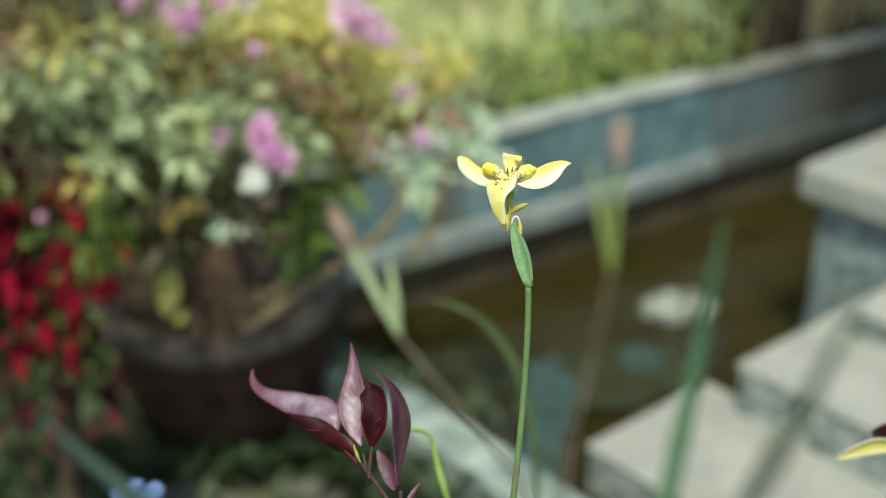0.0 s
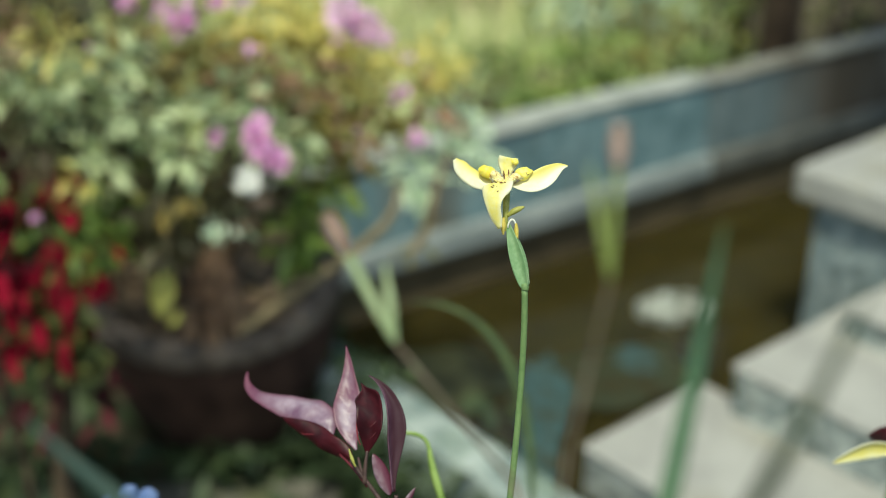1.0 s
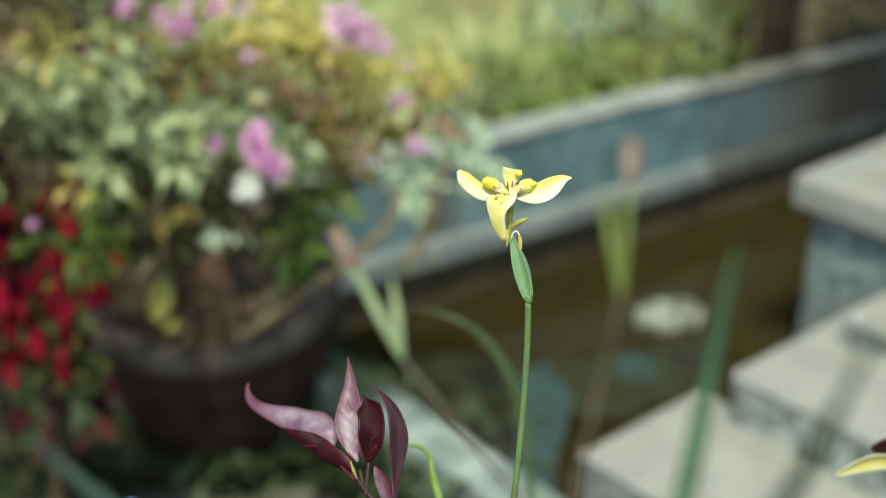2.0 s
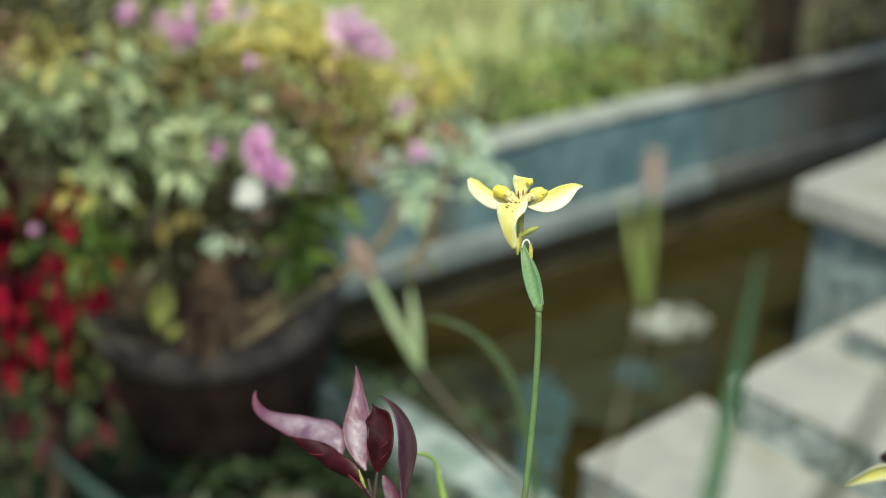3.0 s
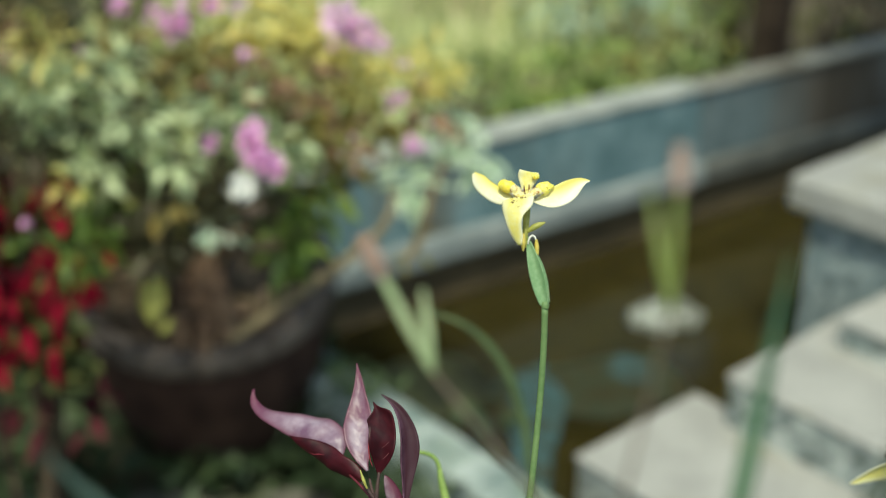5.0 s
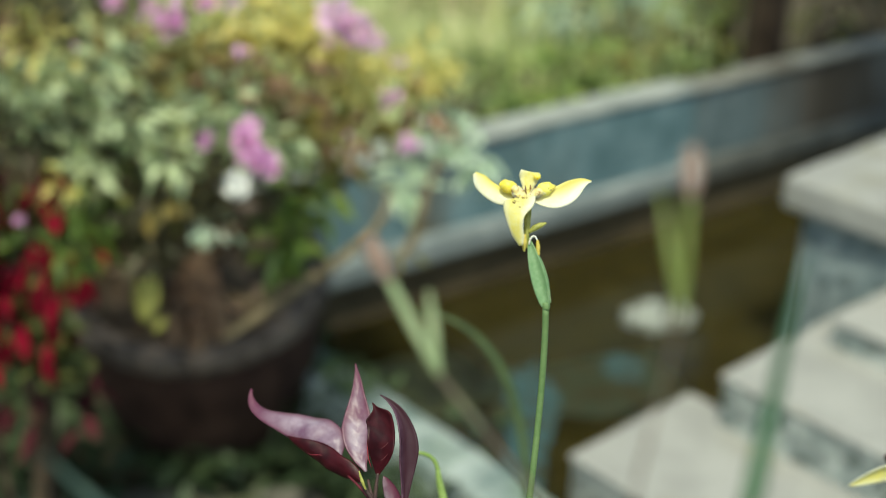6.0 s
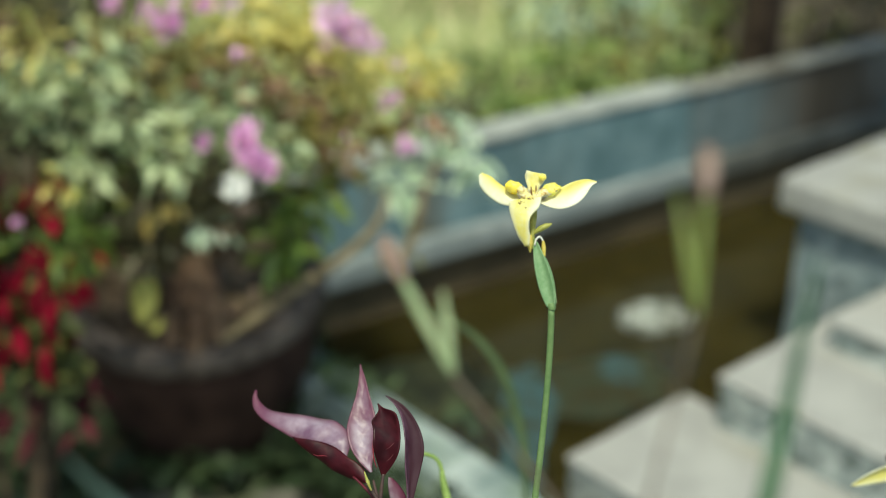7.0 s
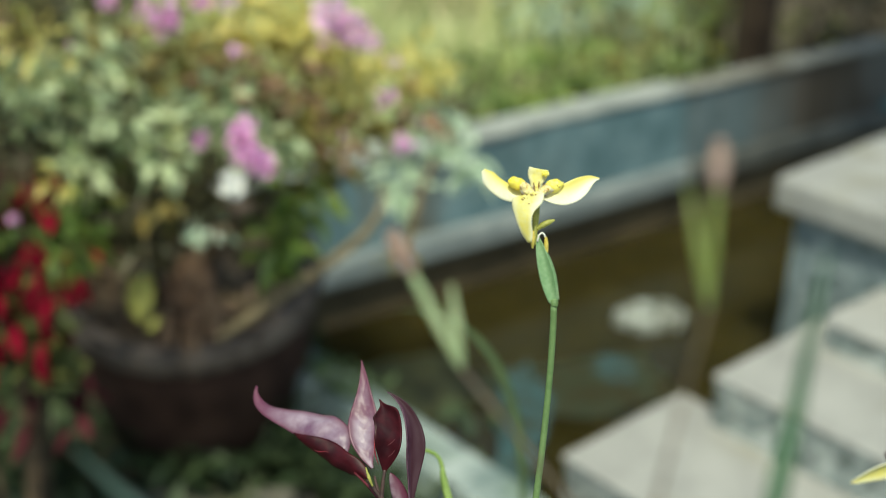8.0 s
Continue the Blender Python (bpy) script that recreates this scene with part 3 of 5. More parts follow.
def litter():
    """Dry leaves and bits of stick lying on the potting soil."""
    bm = bmesh.new()
    tilt = pose(-0.426, 2.155, 0.018, 14)
    for i in range(120):
        a, r = rnd(0, 6.3), 0.19 * math.sqrt(rnd(0.0, 1.0))
        p = tilt @ Vector((r * math.cos(a), r * math.sin(a), 0.362 + rnd(0, 0.012)))
        leaf_into(bm, p, Vector((rnd(-1, 1), rnd(-1, 1), rnd(0.0, 0.5))), Vector((0, 0, 1)) + ball() * 0.5, rnd(0.02, 0.05), rnd(0.008, 0.02))
    tagged(part("leaf_litter", bm, LITTER), "dry tan leaves lying on potting soil", "leaf litter", kind="stuff")


litter()


def cluster(center, radius, material, parent, count=9):
    bm = bmesh.new()
    for i in range(count):
        d = ball().normalized()
        p = Vector(center) + d * radius * rnd(0.0, 0.45)
        leaf_into(bm, p, d, ball(), radius * rnd(0.75, 1.1), radius * rnd(0.7, 1.0))
    return part("flower", bm, material, parent)


def shrub():
    root = new("flowering_shrub")
    root.matrix_basis = Matrix.Translation(POT_AT + Vector((0, 0, 0.3)))
    tagged(root, "bushy potted shrub with variegated leaves and pink papery flowers", "shrub")
    o = POT_AT + Vector((0, 0, 0.3))

    def loc(v):
        return Vector(v) - o

    part("trunk", worn(tube(bmesh.new(), [(0.02, -0.03, -0.02), (-0.03, 0.0, 0.08), (0.03, 0.02, 0.16), (0.0, 0.0, 0.28)], [0.055, 0.045, 0.032, 0.024], 16, 12), 0.008, 0.03), BARK_BROWN, root)
    part("stump", worn(tube(bmesh.new(), [(-0.07, -0.03, -0.02), (-0.09, -0.03, 0.06), (-0.08, -0.02, 0.13)], [0.036, 0.03, 0.02], 10, 10), 0.006, 0.03), BARK_BROWN, root, "cut brown side stump")
    limbs = [(-0.35, -0.05, 0.42), (-0.22, -0.2, 0.30), (0.05, -0.15, 0.52), (0.24, 0.0, 0.50), (0.12, 0.1, 0.62), (-0.12, 0.12, 0.55), (-0.4, 0.1, 0.25), (0.36, -0.08, 0.36)]
    for x, y, z in limbs:
        part("limb", tube(bmesh.new(), [(0, 0, 0.1), (x * 0.25, y * 0.25, z * 0.6), (x * 0.8, y * 0.8, z * 0.85), (x, y, z)], [0.016, 0.010, 0.006, 0.003], 14, 7), BARK, root)
    part("branch", tube(bmesh.new(), [loc(ray(-163, -68, 1.93)), loc(ray(-100, -22, 1.90)), loc(ray(-52, 10, 1.90)), loc(ray(-30, 22, 1.90)), loc(ray(-33, 56, 1.90))], [0.007, 0.009, 0.009, 0.007, 0.004], 22, 8), STRAW, root, "bare tan arching branch")
    part("branch", tube(bmesh.new(), [loc(ray(-24, -2, 1.95)), loc(ray(-10, 6, 1.95)), loc(ray(-8, 26, 1.95)), loc(ray(-3, 54, 1.95)), loc(ray(10, 82, 1.95))], [0.006, 0.009, 0.008, 0.006, 0.004], 18, 8), STRAW, root, "thin tan twig")
    for x, y, z in ((-0.43, 1.84, 0.44), (-0.39, 1.83, 0.43), (-0.36, 1.86, 0.46)):
        part("stump", worn(tube(bmesh.new(), [loc((x, y + 0.03, 0.31)), loc((x, y + 0.01, 0.38)), loc((x + 0.01, y, z))], [0.02, 0.018, 0.012], 8, 8), 0.005, 0.02), BARK_BROWN, root, "dry broken stump")
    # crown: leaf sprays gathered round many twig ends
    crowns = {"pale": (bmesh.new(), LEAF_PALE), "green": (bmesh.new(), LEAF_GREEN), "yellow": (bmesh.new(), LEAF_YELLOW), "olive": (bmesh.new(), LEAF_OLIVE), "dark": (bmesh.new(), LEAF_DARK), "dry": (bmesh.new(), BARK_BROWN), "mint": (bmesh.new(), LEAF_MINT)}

    def spray(c, r, kind, count, size=0.045):
        bm = crowns[kind][0]
        size *= 0.64
        for i in range(int(count * 2.2)):
            q = ball()
            p = loc(c) + q * r
            d = (q.normalized() + Vector((0, -0.2, -0.35)) + ball() * 0.5)
            leaf_into(bm, p, d, Vector((0, 0, 1)) + ball() * 1.1, size * rnd(1.0, 2.0), size * rnd(0.42, 0.72))

    def tufts(kind, spots, size=0.038):
        """Leaf sprays scattered over patches of the crown: across and up, half extents, how many, nearest and farthest."""
        for u, v, ru, rv, n, near, far in spots:
            for i in range(n):
                q = ball()
                spray(ray(u + q.x * ru, v + q.y * rv, rnd(near, far)), rnd(0.022, 0.045), kind, 6, size * rnd(0.5, 1.25))

    tufts("pale", [
            (-313, 123, 56, 23, 11, 1.74, 1.90), (-350, 140, 23, 19, 4, 1.75, 1.95), (-287, 80, 21, 22, 5, 1.74, 1.84), (-229, 105, 19, 19, 7, 1.74, 1.86),
            (-204, 86, 10, 12, 4, 1.73, 1.78), (-163, 121, 18, 10, 6, 1.78, 1.86), (-260, 149, 23, 15, 5, 1.80, 1.95),
            (-126, 96, 7, 9, 5, 1.72, 1.78),
    ])
    tufts("green", [
            (-308, 65, 46, 32, 9, 1.90, 2.05), (-104, 35, 17, 23, 7, 1.84, 1.95), (-273, 26, 16, 16, 7, 1.78, 1.88), (-253, 79, 28, 23, 5, 1.94, 2.05),
            (-341, 24, 21, 16, 5, 1.75, 1.85), (-300, 8, 26, 10, 6, 1.74, 1.86), (-308, 45, 11, 16, 3, 1.74, 1.82), (-118, 7, 14, 7, 3, 1.86, 1.95),
    ])
    tufts("yellow", [
            (-116, 182, 30, 20, 20, 1.84, 2.00), (-60, 145, 18, 10, 7, 1.86, 1.98), (-2, 153, 19, 11, 7, 1.92, 2.05), (-67, 165, 17, 7, 4, 1.90, 2.00),
            (-315, 163, 8, 6, 3, 1.76, 1.84), (-288, 62, 14, 12, 1, 1.74, 1.80), (-85, 110, 17, 14, 2, 1.86, 2.00), (-160, 191, 26, 10, 5, 1.86, 2.00),
    ])
    tufts("olive", [
            (-336, 182, 46, 23, 9, 1.92, 2.10), (-178, 149, 46, 19, 12, 1.86, 2.06), (-104, 121, 28, 35, 16, 1.88, 2.08), (-225, 177, 46, 20, 8, 1.92, 2.08),
            (-213, 38, 11, 8, 3, 1.76, 1.86), (-76, 140, 28, 23, 8, 1.98, 2.10), (-44, 100, 11, 14, 2, 1.92, 2.02), (-76, 82, 14, 9, 3, 1.88, 1.98), (-97, 65, 20, 11, 6, 1.98, 2.08),
    ])
    tufts("dry", [
            (-164, 147, 32, 16, 6, 1.84, 2.00), (-104, 140, 25, 23, 5, 1.86, 2.02), (-336, 168, 28, 20, 5, 1.86, 2.05), (-58, 100, 12, 10, 2, 1.88, 1.96),
            (-2, 119, 8, 7, 2, 1.92, 2.00), (-132, 117, 19, 19, 3, 1.86, 1.98),
    ])
    # Dark sprays deep in the crown; their colour stands in for shade.
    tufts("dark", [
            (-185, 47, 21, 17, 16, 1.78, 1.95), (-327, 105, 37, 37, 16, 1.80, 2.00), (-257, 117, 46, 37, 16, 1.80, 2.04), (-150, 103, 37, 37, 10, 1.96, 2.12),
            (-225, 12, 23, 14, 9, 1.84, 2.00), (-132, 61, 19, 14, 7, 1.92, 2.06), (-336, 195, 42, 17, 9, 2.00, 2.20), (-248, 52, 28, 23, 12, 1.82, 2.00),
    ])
    for c, r, kind, k in (((-0.045, 1.853, 0.689), 0.020, "mint", 9), ((-0.036, 1.843, 0.668), 0.022, "mint", 10), ((-0.051, 1.840, 0.660), 0.016, "mint", 6), ((0.029, 1.878, 0.743), 0.022, "mint", 8), ((0.033, 1.869, 0.722), 0.018, "mint", 6), ((0.022, 1.886, 0.760), 0.016, "mint", 5), ((0.072, 1.860, 0.704), 0.022, "mint", 8), ((0.084, 1.864, 0.712), 0.014, "mint", 4)):
        spray(c, r, kind, k, 0.045)
    spray((-0.044, 1.773, 0.589), 0.025, "olive", 3, 0.035)
    spray(ray(-171, 22, 1.77), 0.024, "mint", 5, 0.028)
    for key, (bm, m) in crowns.items():
        tagged(part("crown", bm, m, root), {"pale": "pale cream-edged leaves", "green": "green inner leaves", "yellow": "yellow-green young leaves", "olive": "olive leaves", "dark": "inner leaves with the crown's shade in their colour", "dry": "dry brown leaves", "mint": "pale mint young leaves"}[key], kind="stuff")
    part("twig", tube(bmesh.new(), [loc((-0.40, 1.98, 0.36)), loc(ray(-212, -46, 1.98)), loc(ray(-221, -40, 1.93))], [0.004, 0.003, 0.002], 10, 6), BARK, root)
    solid(part("yellow_leaf", sheet(bmesh.new(), [loc(ray(-226, -56, 1.93)), loc(ray(-229, -34, 1.92)), loc(ray(-224, -8, 1.93))], (1, 0, 0), (1, 0.2, 0), 0.021, lambda t: lens(t, 0.6), cup=0.3), LEAF_YELLOWISH, root, "broad yellowing leaf"), 0.001)
    solid(part("yellow_leaf", sheet(bmesh.new(), [loc(ray(-221, -62, 1.92)), loc(ray(-214, -58, 1.92)), loc(ray(-211, -50, 1.92))], (1, 0, 0.3), (1, 0.2, 0), 0.006, lambda t: lens(t, 0.7), cup=0.3), LEAF_YELLOWISH, root, "small yellow-green leaf"), 0.001)
    for u, v, d, r, m, k in ((-213, 185, 1.78, 0.023, BRACT_PINK, 16), (-225, 195, 1.78, 0.018, BRACT_PINK, 12), (-204, 203, 1.78, 0.019, BRACT_PALE, 12), (-178, 207, 1.78, 0.020, BRACT_PINK, 14),
                              (-161, 204, 1.78, 0.016, BRACT_PALE, 10), (-253, 204, 1.78, 0.018, BRACT_PINK, 12), (-78, 193, 1.78, 0.028, BRACT_PALE, 30), (-60, 183, 1.78, 0.025, BRACT_PALE, 26),
                              (-44, 175, 1.78, 0.016, BRACT_PALE, 12), (-83, 171, 1.78, 0.012, BRACT_PINK, 6), (-153, 164, 1.78, 0.012, BRACT_PINK, 6), (-32, 128, 1.80, 0.017, BRACT_PINK, 12),
                              (-17, 89, 1.80, 0.017, BRACT_PINK, 12), (-181, 94, 1.66, 0.015, BRACT_PINK, 13), (-148, 100, 1.67, 0.022, BRACT_PINK, 26), (-147, 84, 1.66, 0.020, BRACT_PINK, 22),
                              (-132, 74, 1.67, 0.020, BRACT_PINK, 24), (-154, 57, 1.655, 0.0185, BRACT_WHITE, 36), (-329, 26, 1.68, 0.010, BRACT_PINK, 7), (-27, 159, 1.78, 0.011, BRACT_PALE, 7),
                              (-6, 110, 1.80, 0.006, BRACT_PALE, 3), (-67, 96, 1.80, 0.008, BRACT_PINK, 3), (-285, 165, 1.78, 0.007, BRACT_PINK, 3)):
        cluster(loc(ray(u, v, d)), r, m, root, k)
    return root


shrub()


def red_plant():
    root = new("red_leaf_plant")
    root.matrix_basis = pose(-0.63, 1.60, 0.0)
    tagged(root, "bushy plant with drooping crimson leaves on dark stems", "plant")
    for i in range(6):
        x, y = rnd(-0.12, 0.12), rnd(-0.08, 0.1)
        part("stem", tube(bmesh.new(), [(x * 0.3, y * 0.3, 0.0), (x * 0.5, y * 0.5, 0.3), (x, y, 0.70 + 0.1 * (i % 2))], [0.008, 0.006, 0.003], 12, 7), BARK, root)
    for i in range(200):
        z = rnd(0.53, 0.76)
        a = rnd(0, 6.3)
        p = Vector((rnd(-0.13, 0.15 - 0.4 * abs(z - 0.64)), rnd(-0.12, 0.08), z))
        d = Vector((math.cos(a) * 0.7, math.sin(a) * 0.7 - 0.3, -0.8))
        bm = bmesh.new()
        leaf_into(bm, p, d, Vector((0, 0, 1)), rnd(0.035, 0.065), rnd(0.015, 0.026))
        part("leaf", bm, LEAF_RED, root)
    for i in range(44):
        p = Vector((rnd(-0.10, 0.06), rnd(-0.14, 0.02), rnd(0.66, 0.86)))
        d = Vector((rnd(-1, 1), rnd(-1, 1), rnd(-0.9, 0.2)))
        bm = bmesh.new()
        leaf_into(bm, p, d, Vector((0, 0, 1)), rnd(0.05, 0.07), rnd(0.02, 0.03))
        part("leaf", bm, LEAF_MAROON, root)
    for x0, lean in ((-0.075, 0.01), (-0.03, -0.015)):
        part("stem", tube(bmesh.new(), [(x0 * 0.5, -0.02, 0.3), (x0, -0.06, 0.6), (x0 + lean, -0.10, 0.90)], [0.006, 0.005, 0.003], 12, 7), BARK, root)
    for i in range(34):
        p = Vector((rnd(-0.095, -0.005), rnd(-0.13, -0.07), rnd(0.68, 0.90)))
        bm = bmesh.new()
        leaf_into(bm, p, Vector((rnd(-0.6, 0.6), rnd(-0.6, 0.2), rnd(-1.0, -0.1))), Vector((0, 0, 1)), rnd(0.035, 0.06), rnd(0.014, 0.022))
        part("leaf", bm, LEAF_MAROON, root)
    for i in range(22):
        p = Vector((rnd(-0.02, 0.14), rnd(-0.10, 0.02), rnd(0.38, 0.52)))
        bm = bmesh.new()
        leaf_into(bm, p, Vector((rnd(-1, 1), rnd(-1, 0.3), rnd(-0.9, 0.1))), Vector((0, 0, 1)), rnd(0.035, 0.055), rnd(0.014, 0.022))
        part("leaf", bm, LEAF_MAROON, root)
    return root


red_plant()


def undergrowth(name, label, spots, count, size, material, spread=0.09, height=0.12):
    root = new(name)
    tagged(root, label, "plants", kind="stuff")
    bm = bmesh.new()
    for x, y, z in spots:
        for i in range(count):
            p = Vector((x + random.gauss(0, spread), y + random.gauss(0, spread), z + rnd(0.0, height)))
            d = Vector((rnd(-1, 1), rnd(-1, 1), rnd(-0.2, 0.9)))
            leaf_into(bm, p, d, Vector((0, 0, 1)) + ball() * 0.4, size * rnd(0.7, 1.4), size * rnd(0.35, 0.6))
    part("leaves", bm, material, root)


# Low plants round pot and rim are darkened by colour as if shaded.
undergrowth("groundcover", "low green groundcover leaves on soil, shade in their colour", [(x, y, 0.0) for x, y in ((rnd(-1.1, 0.0), rnd(1.3, 1.98)) for i in range(84)) if not (-0.66 < x < -0.06 and 1.40 < y < 2.0)] + [(rnd(-0.5, -0.25), rnd(1.95, 2.05), 0.0) for i in range(7)] + [(rnd(-1.5, -0.7), rnd(1.9, 2.7), 0.0) for i in range(30)], 30, 0.06, LEAF_SHADE)
undergrowth("groundcover", "low green plants along the pond rim, shade in their colour", [(0.256 - 0.766 * q - 0.643 * y, 1.771 - 0.643 * q + 0.766 * y, 0.0) for q in (0.235, 0.27) for y in (-0.1, 0.0, 0.1, 0.2, 0.3, 0.4, 0.5, 0.6, 0.68)], 34, 0.042, LEAF_SHADE, 0.016, 0.175)
undergrowth("moss_growth", "mossy green sprigs on the rim's shaded end", [(0.256 - 0.766 * q - 0.643 * y, 1.771 - 0.643 * q + 0.766 * y, 0.195) for q in (0.135, 0.16, 0.185) for y in (0.40, 0.46, 0.52, 0.58, 0.64, 0.70)], 16, 0.026, MOSS, 0.02, 0.012)
undergrowth("hedge_foliage", "dense dark olive foliage behind the potted shrub", [(rnd(-1.6, -0.62), rnd(2.25, 2.75), rnd(0.1, 0.92)) for i in range(92)], 40, 0.056, LEAF_HEDGE, 0.09, 0.16)
undergrowth("bush", "olive-green low bush beside the pot", [tuple(ray(u, v, 1.80)) for u, v in ((-306, -70), (-298, -88), (-314, -98), (-294, -108), (-322, -60))], 40, 0.030, LEAF_BESIDE, 0.020, 0.07)

# ---- lawn and shrubs beyond the wall, and added unseen trees ----
def lawn_grass():
    bm = bmesh.new()
    for i in range(5200):
        x, y = rnd(-1.6, 3.6), rnd(2.6, 8.5)
        if -0.643 * (x - 0.256) + 0.766 * (y - 1.771) < 0.95 or y < 2.75 or (x > 1.25 and y > 3.6):
            continue
        h = rnd(0.06, 0.22) * (1.5 if noise.noise(Vector((x, y, 3)) * 1.1) > 0.12 else 0.8)
        a = rnd(0, 6.3)
        w = rnd(0.006, 0.014)
        s = Vector((math.cos(a), math.sin(a), 0)) * w
        b = Vector((x, y, -0.03))
        tip = b + Vector((rnd(-0.5, 0.5) * h, rnd(-0.5, 0.5) * h, h))
        m = b.lerp(tip, 0.55) + Vector((0, 0, 0.12 * h))
        v = [bm.verts.new(q) for q in (b - s, b + s, m + s * 0.8, m - s * 0.8, tip)]
        bm.faces.new(v[:4])
        bm.faces.new((v[3], v[2], v[4]))
    tagged(part("lawn_grass", bm, GRASS), "patchy yellow-green lawn grass", "grass", kind="stuff")


lawn_grass()


def bush(x, y, r, h, material, label, count=260, size=0.09):
    root = new("garden_bush")
    root.matrix_basis = pose(x, y, 0)
    tagged(root, label, "bush", group="bushes behind the wall")
    for i in range(5):
        a = i * 1.26 + x
        part("stem", tube(bmesh.new(), [(0, 0, -0.03), (math.cos(a) * r * 0.3, math.sin(a) * r * 0.3, h * 0.5), (math.cos(a) * r * 0.6, math.sin(a) * r * 0.6, h * 0.85)], [0.012, 0.008, 0.004], 8, 6), BARK, root)
    bm = bmesh.new()
    for i in range(count):
        q = ball()
        p = Vector((q.x * r, q.y * r, h * 0.55 + q.z * h * 0.45))
        leaf_into(bm, p, q.normalized() + ball() * 0.6, Vector((0, 0, 1)) + ball() * 0.5, size * rnd(0.7, 1.3), size * rnd(0.4, 0.7))
    tagged(part("crown", bm, material, root), kind="stuff")


bush(0.40, 4.22, 0.22, 0.22, LEAF_BUSH, "dense green low bush close behind the wall", 240, 0.06)
bush(0.62, 4.32, 0.17, 0.24, LEAF_BUSH, "dense dark green low bush close behind the wall", 140, 0.06)
bush(0.16, 3.95, 0.16, 0.30, LEAF_LAWN, "soft green bush on the lawn", 150, 0.06)
bush(0.05, 3.3, 0.14, 0.46, LEAF_PALE, "pale soft bush behind the wall", 110, 0.06)
bush(0.62, 5.15, 0.24, 0.42, LEAF_SAGE, "grey-green feathery bush on the lawn", 150, 0.07)
bush(0.92, 5.3, 0.26, 0.50, LEAF_SAGE, "pale grey-green feathery bush on the lawn", 180, 0.07)
bush(0.80, 4.75, 0.18, 0.22, LEAF_OLIVE, "olive brown low bush near the wall", 110, 0.06)
bush(1.06, 4.72, 0.15, 0.42, LEAF_LAWN, "soft green bush beside the wall", 130, 0.06)
bush(1.20, 4.75, 0.12, 0.46, LEAF_YELLOWISH, "yellow-green upright bush by the wall", 100, 0.06)
bush(1.52, 4.55, 0.10, 0.36, LEAF_YELLOWISH, "small yellow-green bush by the post", 40, 0.06)
bush(1.75, 4.75, 0.22, 0.40, LEAF_DARK, "dark brownish bush beyond the wall", 170, 0.07)

post = part("timber_post", worn(tube(bmesh.new(), [(0, 0, -0.05), (0.01, 0, 0.6), (0, 0.01, 1.6)], [0.078, 0.076, 0.074], 14, 12), 0.006, 0.1), POST)
post.matrix_basis = pose(1.24, 4.36, 0)
tagged(post, "dark weathered timber post standing in the lawn", "post")


def tree(x, y, h, r, mid=0.55, tall=0.45, count=1500, lean=(0.0, 0.0)):
    root = new("tree")
    root.matrix_basis = pose(x, y, 0)
    tagged(root, "leafy green tree added out of view to shape the light", "tree", group="trees at the lawn's edge")
    part("trunk", tube(bmesh.new(), [(0, 0, -0.1), (0.1, 0, h * 0.25), (lean[0], 0.1 + lean[1], h * 0.6)], [0.2, 0.15, 0.08], 12, 10), BARK, root)
    for i in range(6):
        a = i * 1.05
        part("limb", tube(bmesh.new(), [(0.05, 0, h * (0.2 + 0.04 * i)), (math.cos(a) * r * 0.4, math.sin(a) * r * 0.4, h * 0.5), (lean[0] + math.cos(a) * r * 0.8, lean[1] + math.sin(a) * r * 0.8, h * 0.7)], [0.07, 0.05, 0.02], 8, 6), BARK, root)
    bm = bmesh.new()
    for i in range(count):
        q = ball()
        q *= 0.8 + 0.4 * noise.noise(q * 2.5 + Vector((x, y, 0)))
        p = Vector((lean[0] + q.x * r, lean[1] + q.y * r, h * mid + q.z * h * tall))
        leaf_into(bm, p, q.normalized() + ball(), Vector((0, 0, 1)) + ball(), rnd(0.25, 0.45), rnd(0.14, 0.25))
    tagged(part("crown", bm, LEAF_DARK, root), kind="stuff")


# Unseen trees, added to close the garden and darken the pond's reflections.
for x, y, h, r in ((-5.5, 10, 9.0, 2.8), (-1.75, 10.5, 9.5, 2.3), (4.5, 10, 9.0, 2.2), (8, 12, 9, 3.0), (12, 9, 8, 3.0), (-9, 5, 8, 2.8), (-7, -3, 7, 2.6)):
    tree(x, y, h, r)
# Slender unseen tree, narrows the strip of sky mirrored in the pond.
tree(1.62, 10.2, 8.5, 0.42, 0.55, 0.45, 700)
# Unseen tree added beside the pond to shade the wall's far end.
tree(2.6, 1.25, 7.0, 1.25, 0.70, 0.20, 2400, (-0.55, 0.25))

# ---- the yellow flower on its stalk ----
MM = 0.000275


def at(x, y, z=0.0, unit=MM):
    """Sideways, upwards and towards the viewer, in small units."""
    return (RIGHT * x + UPV * y + NEAR * z) * unit


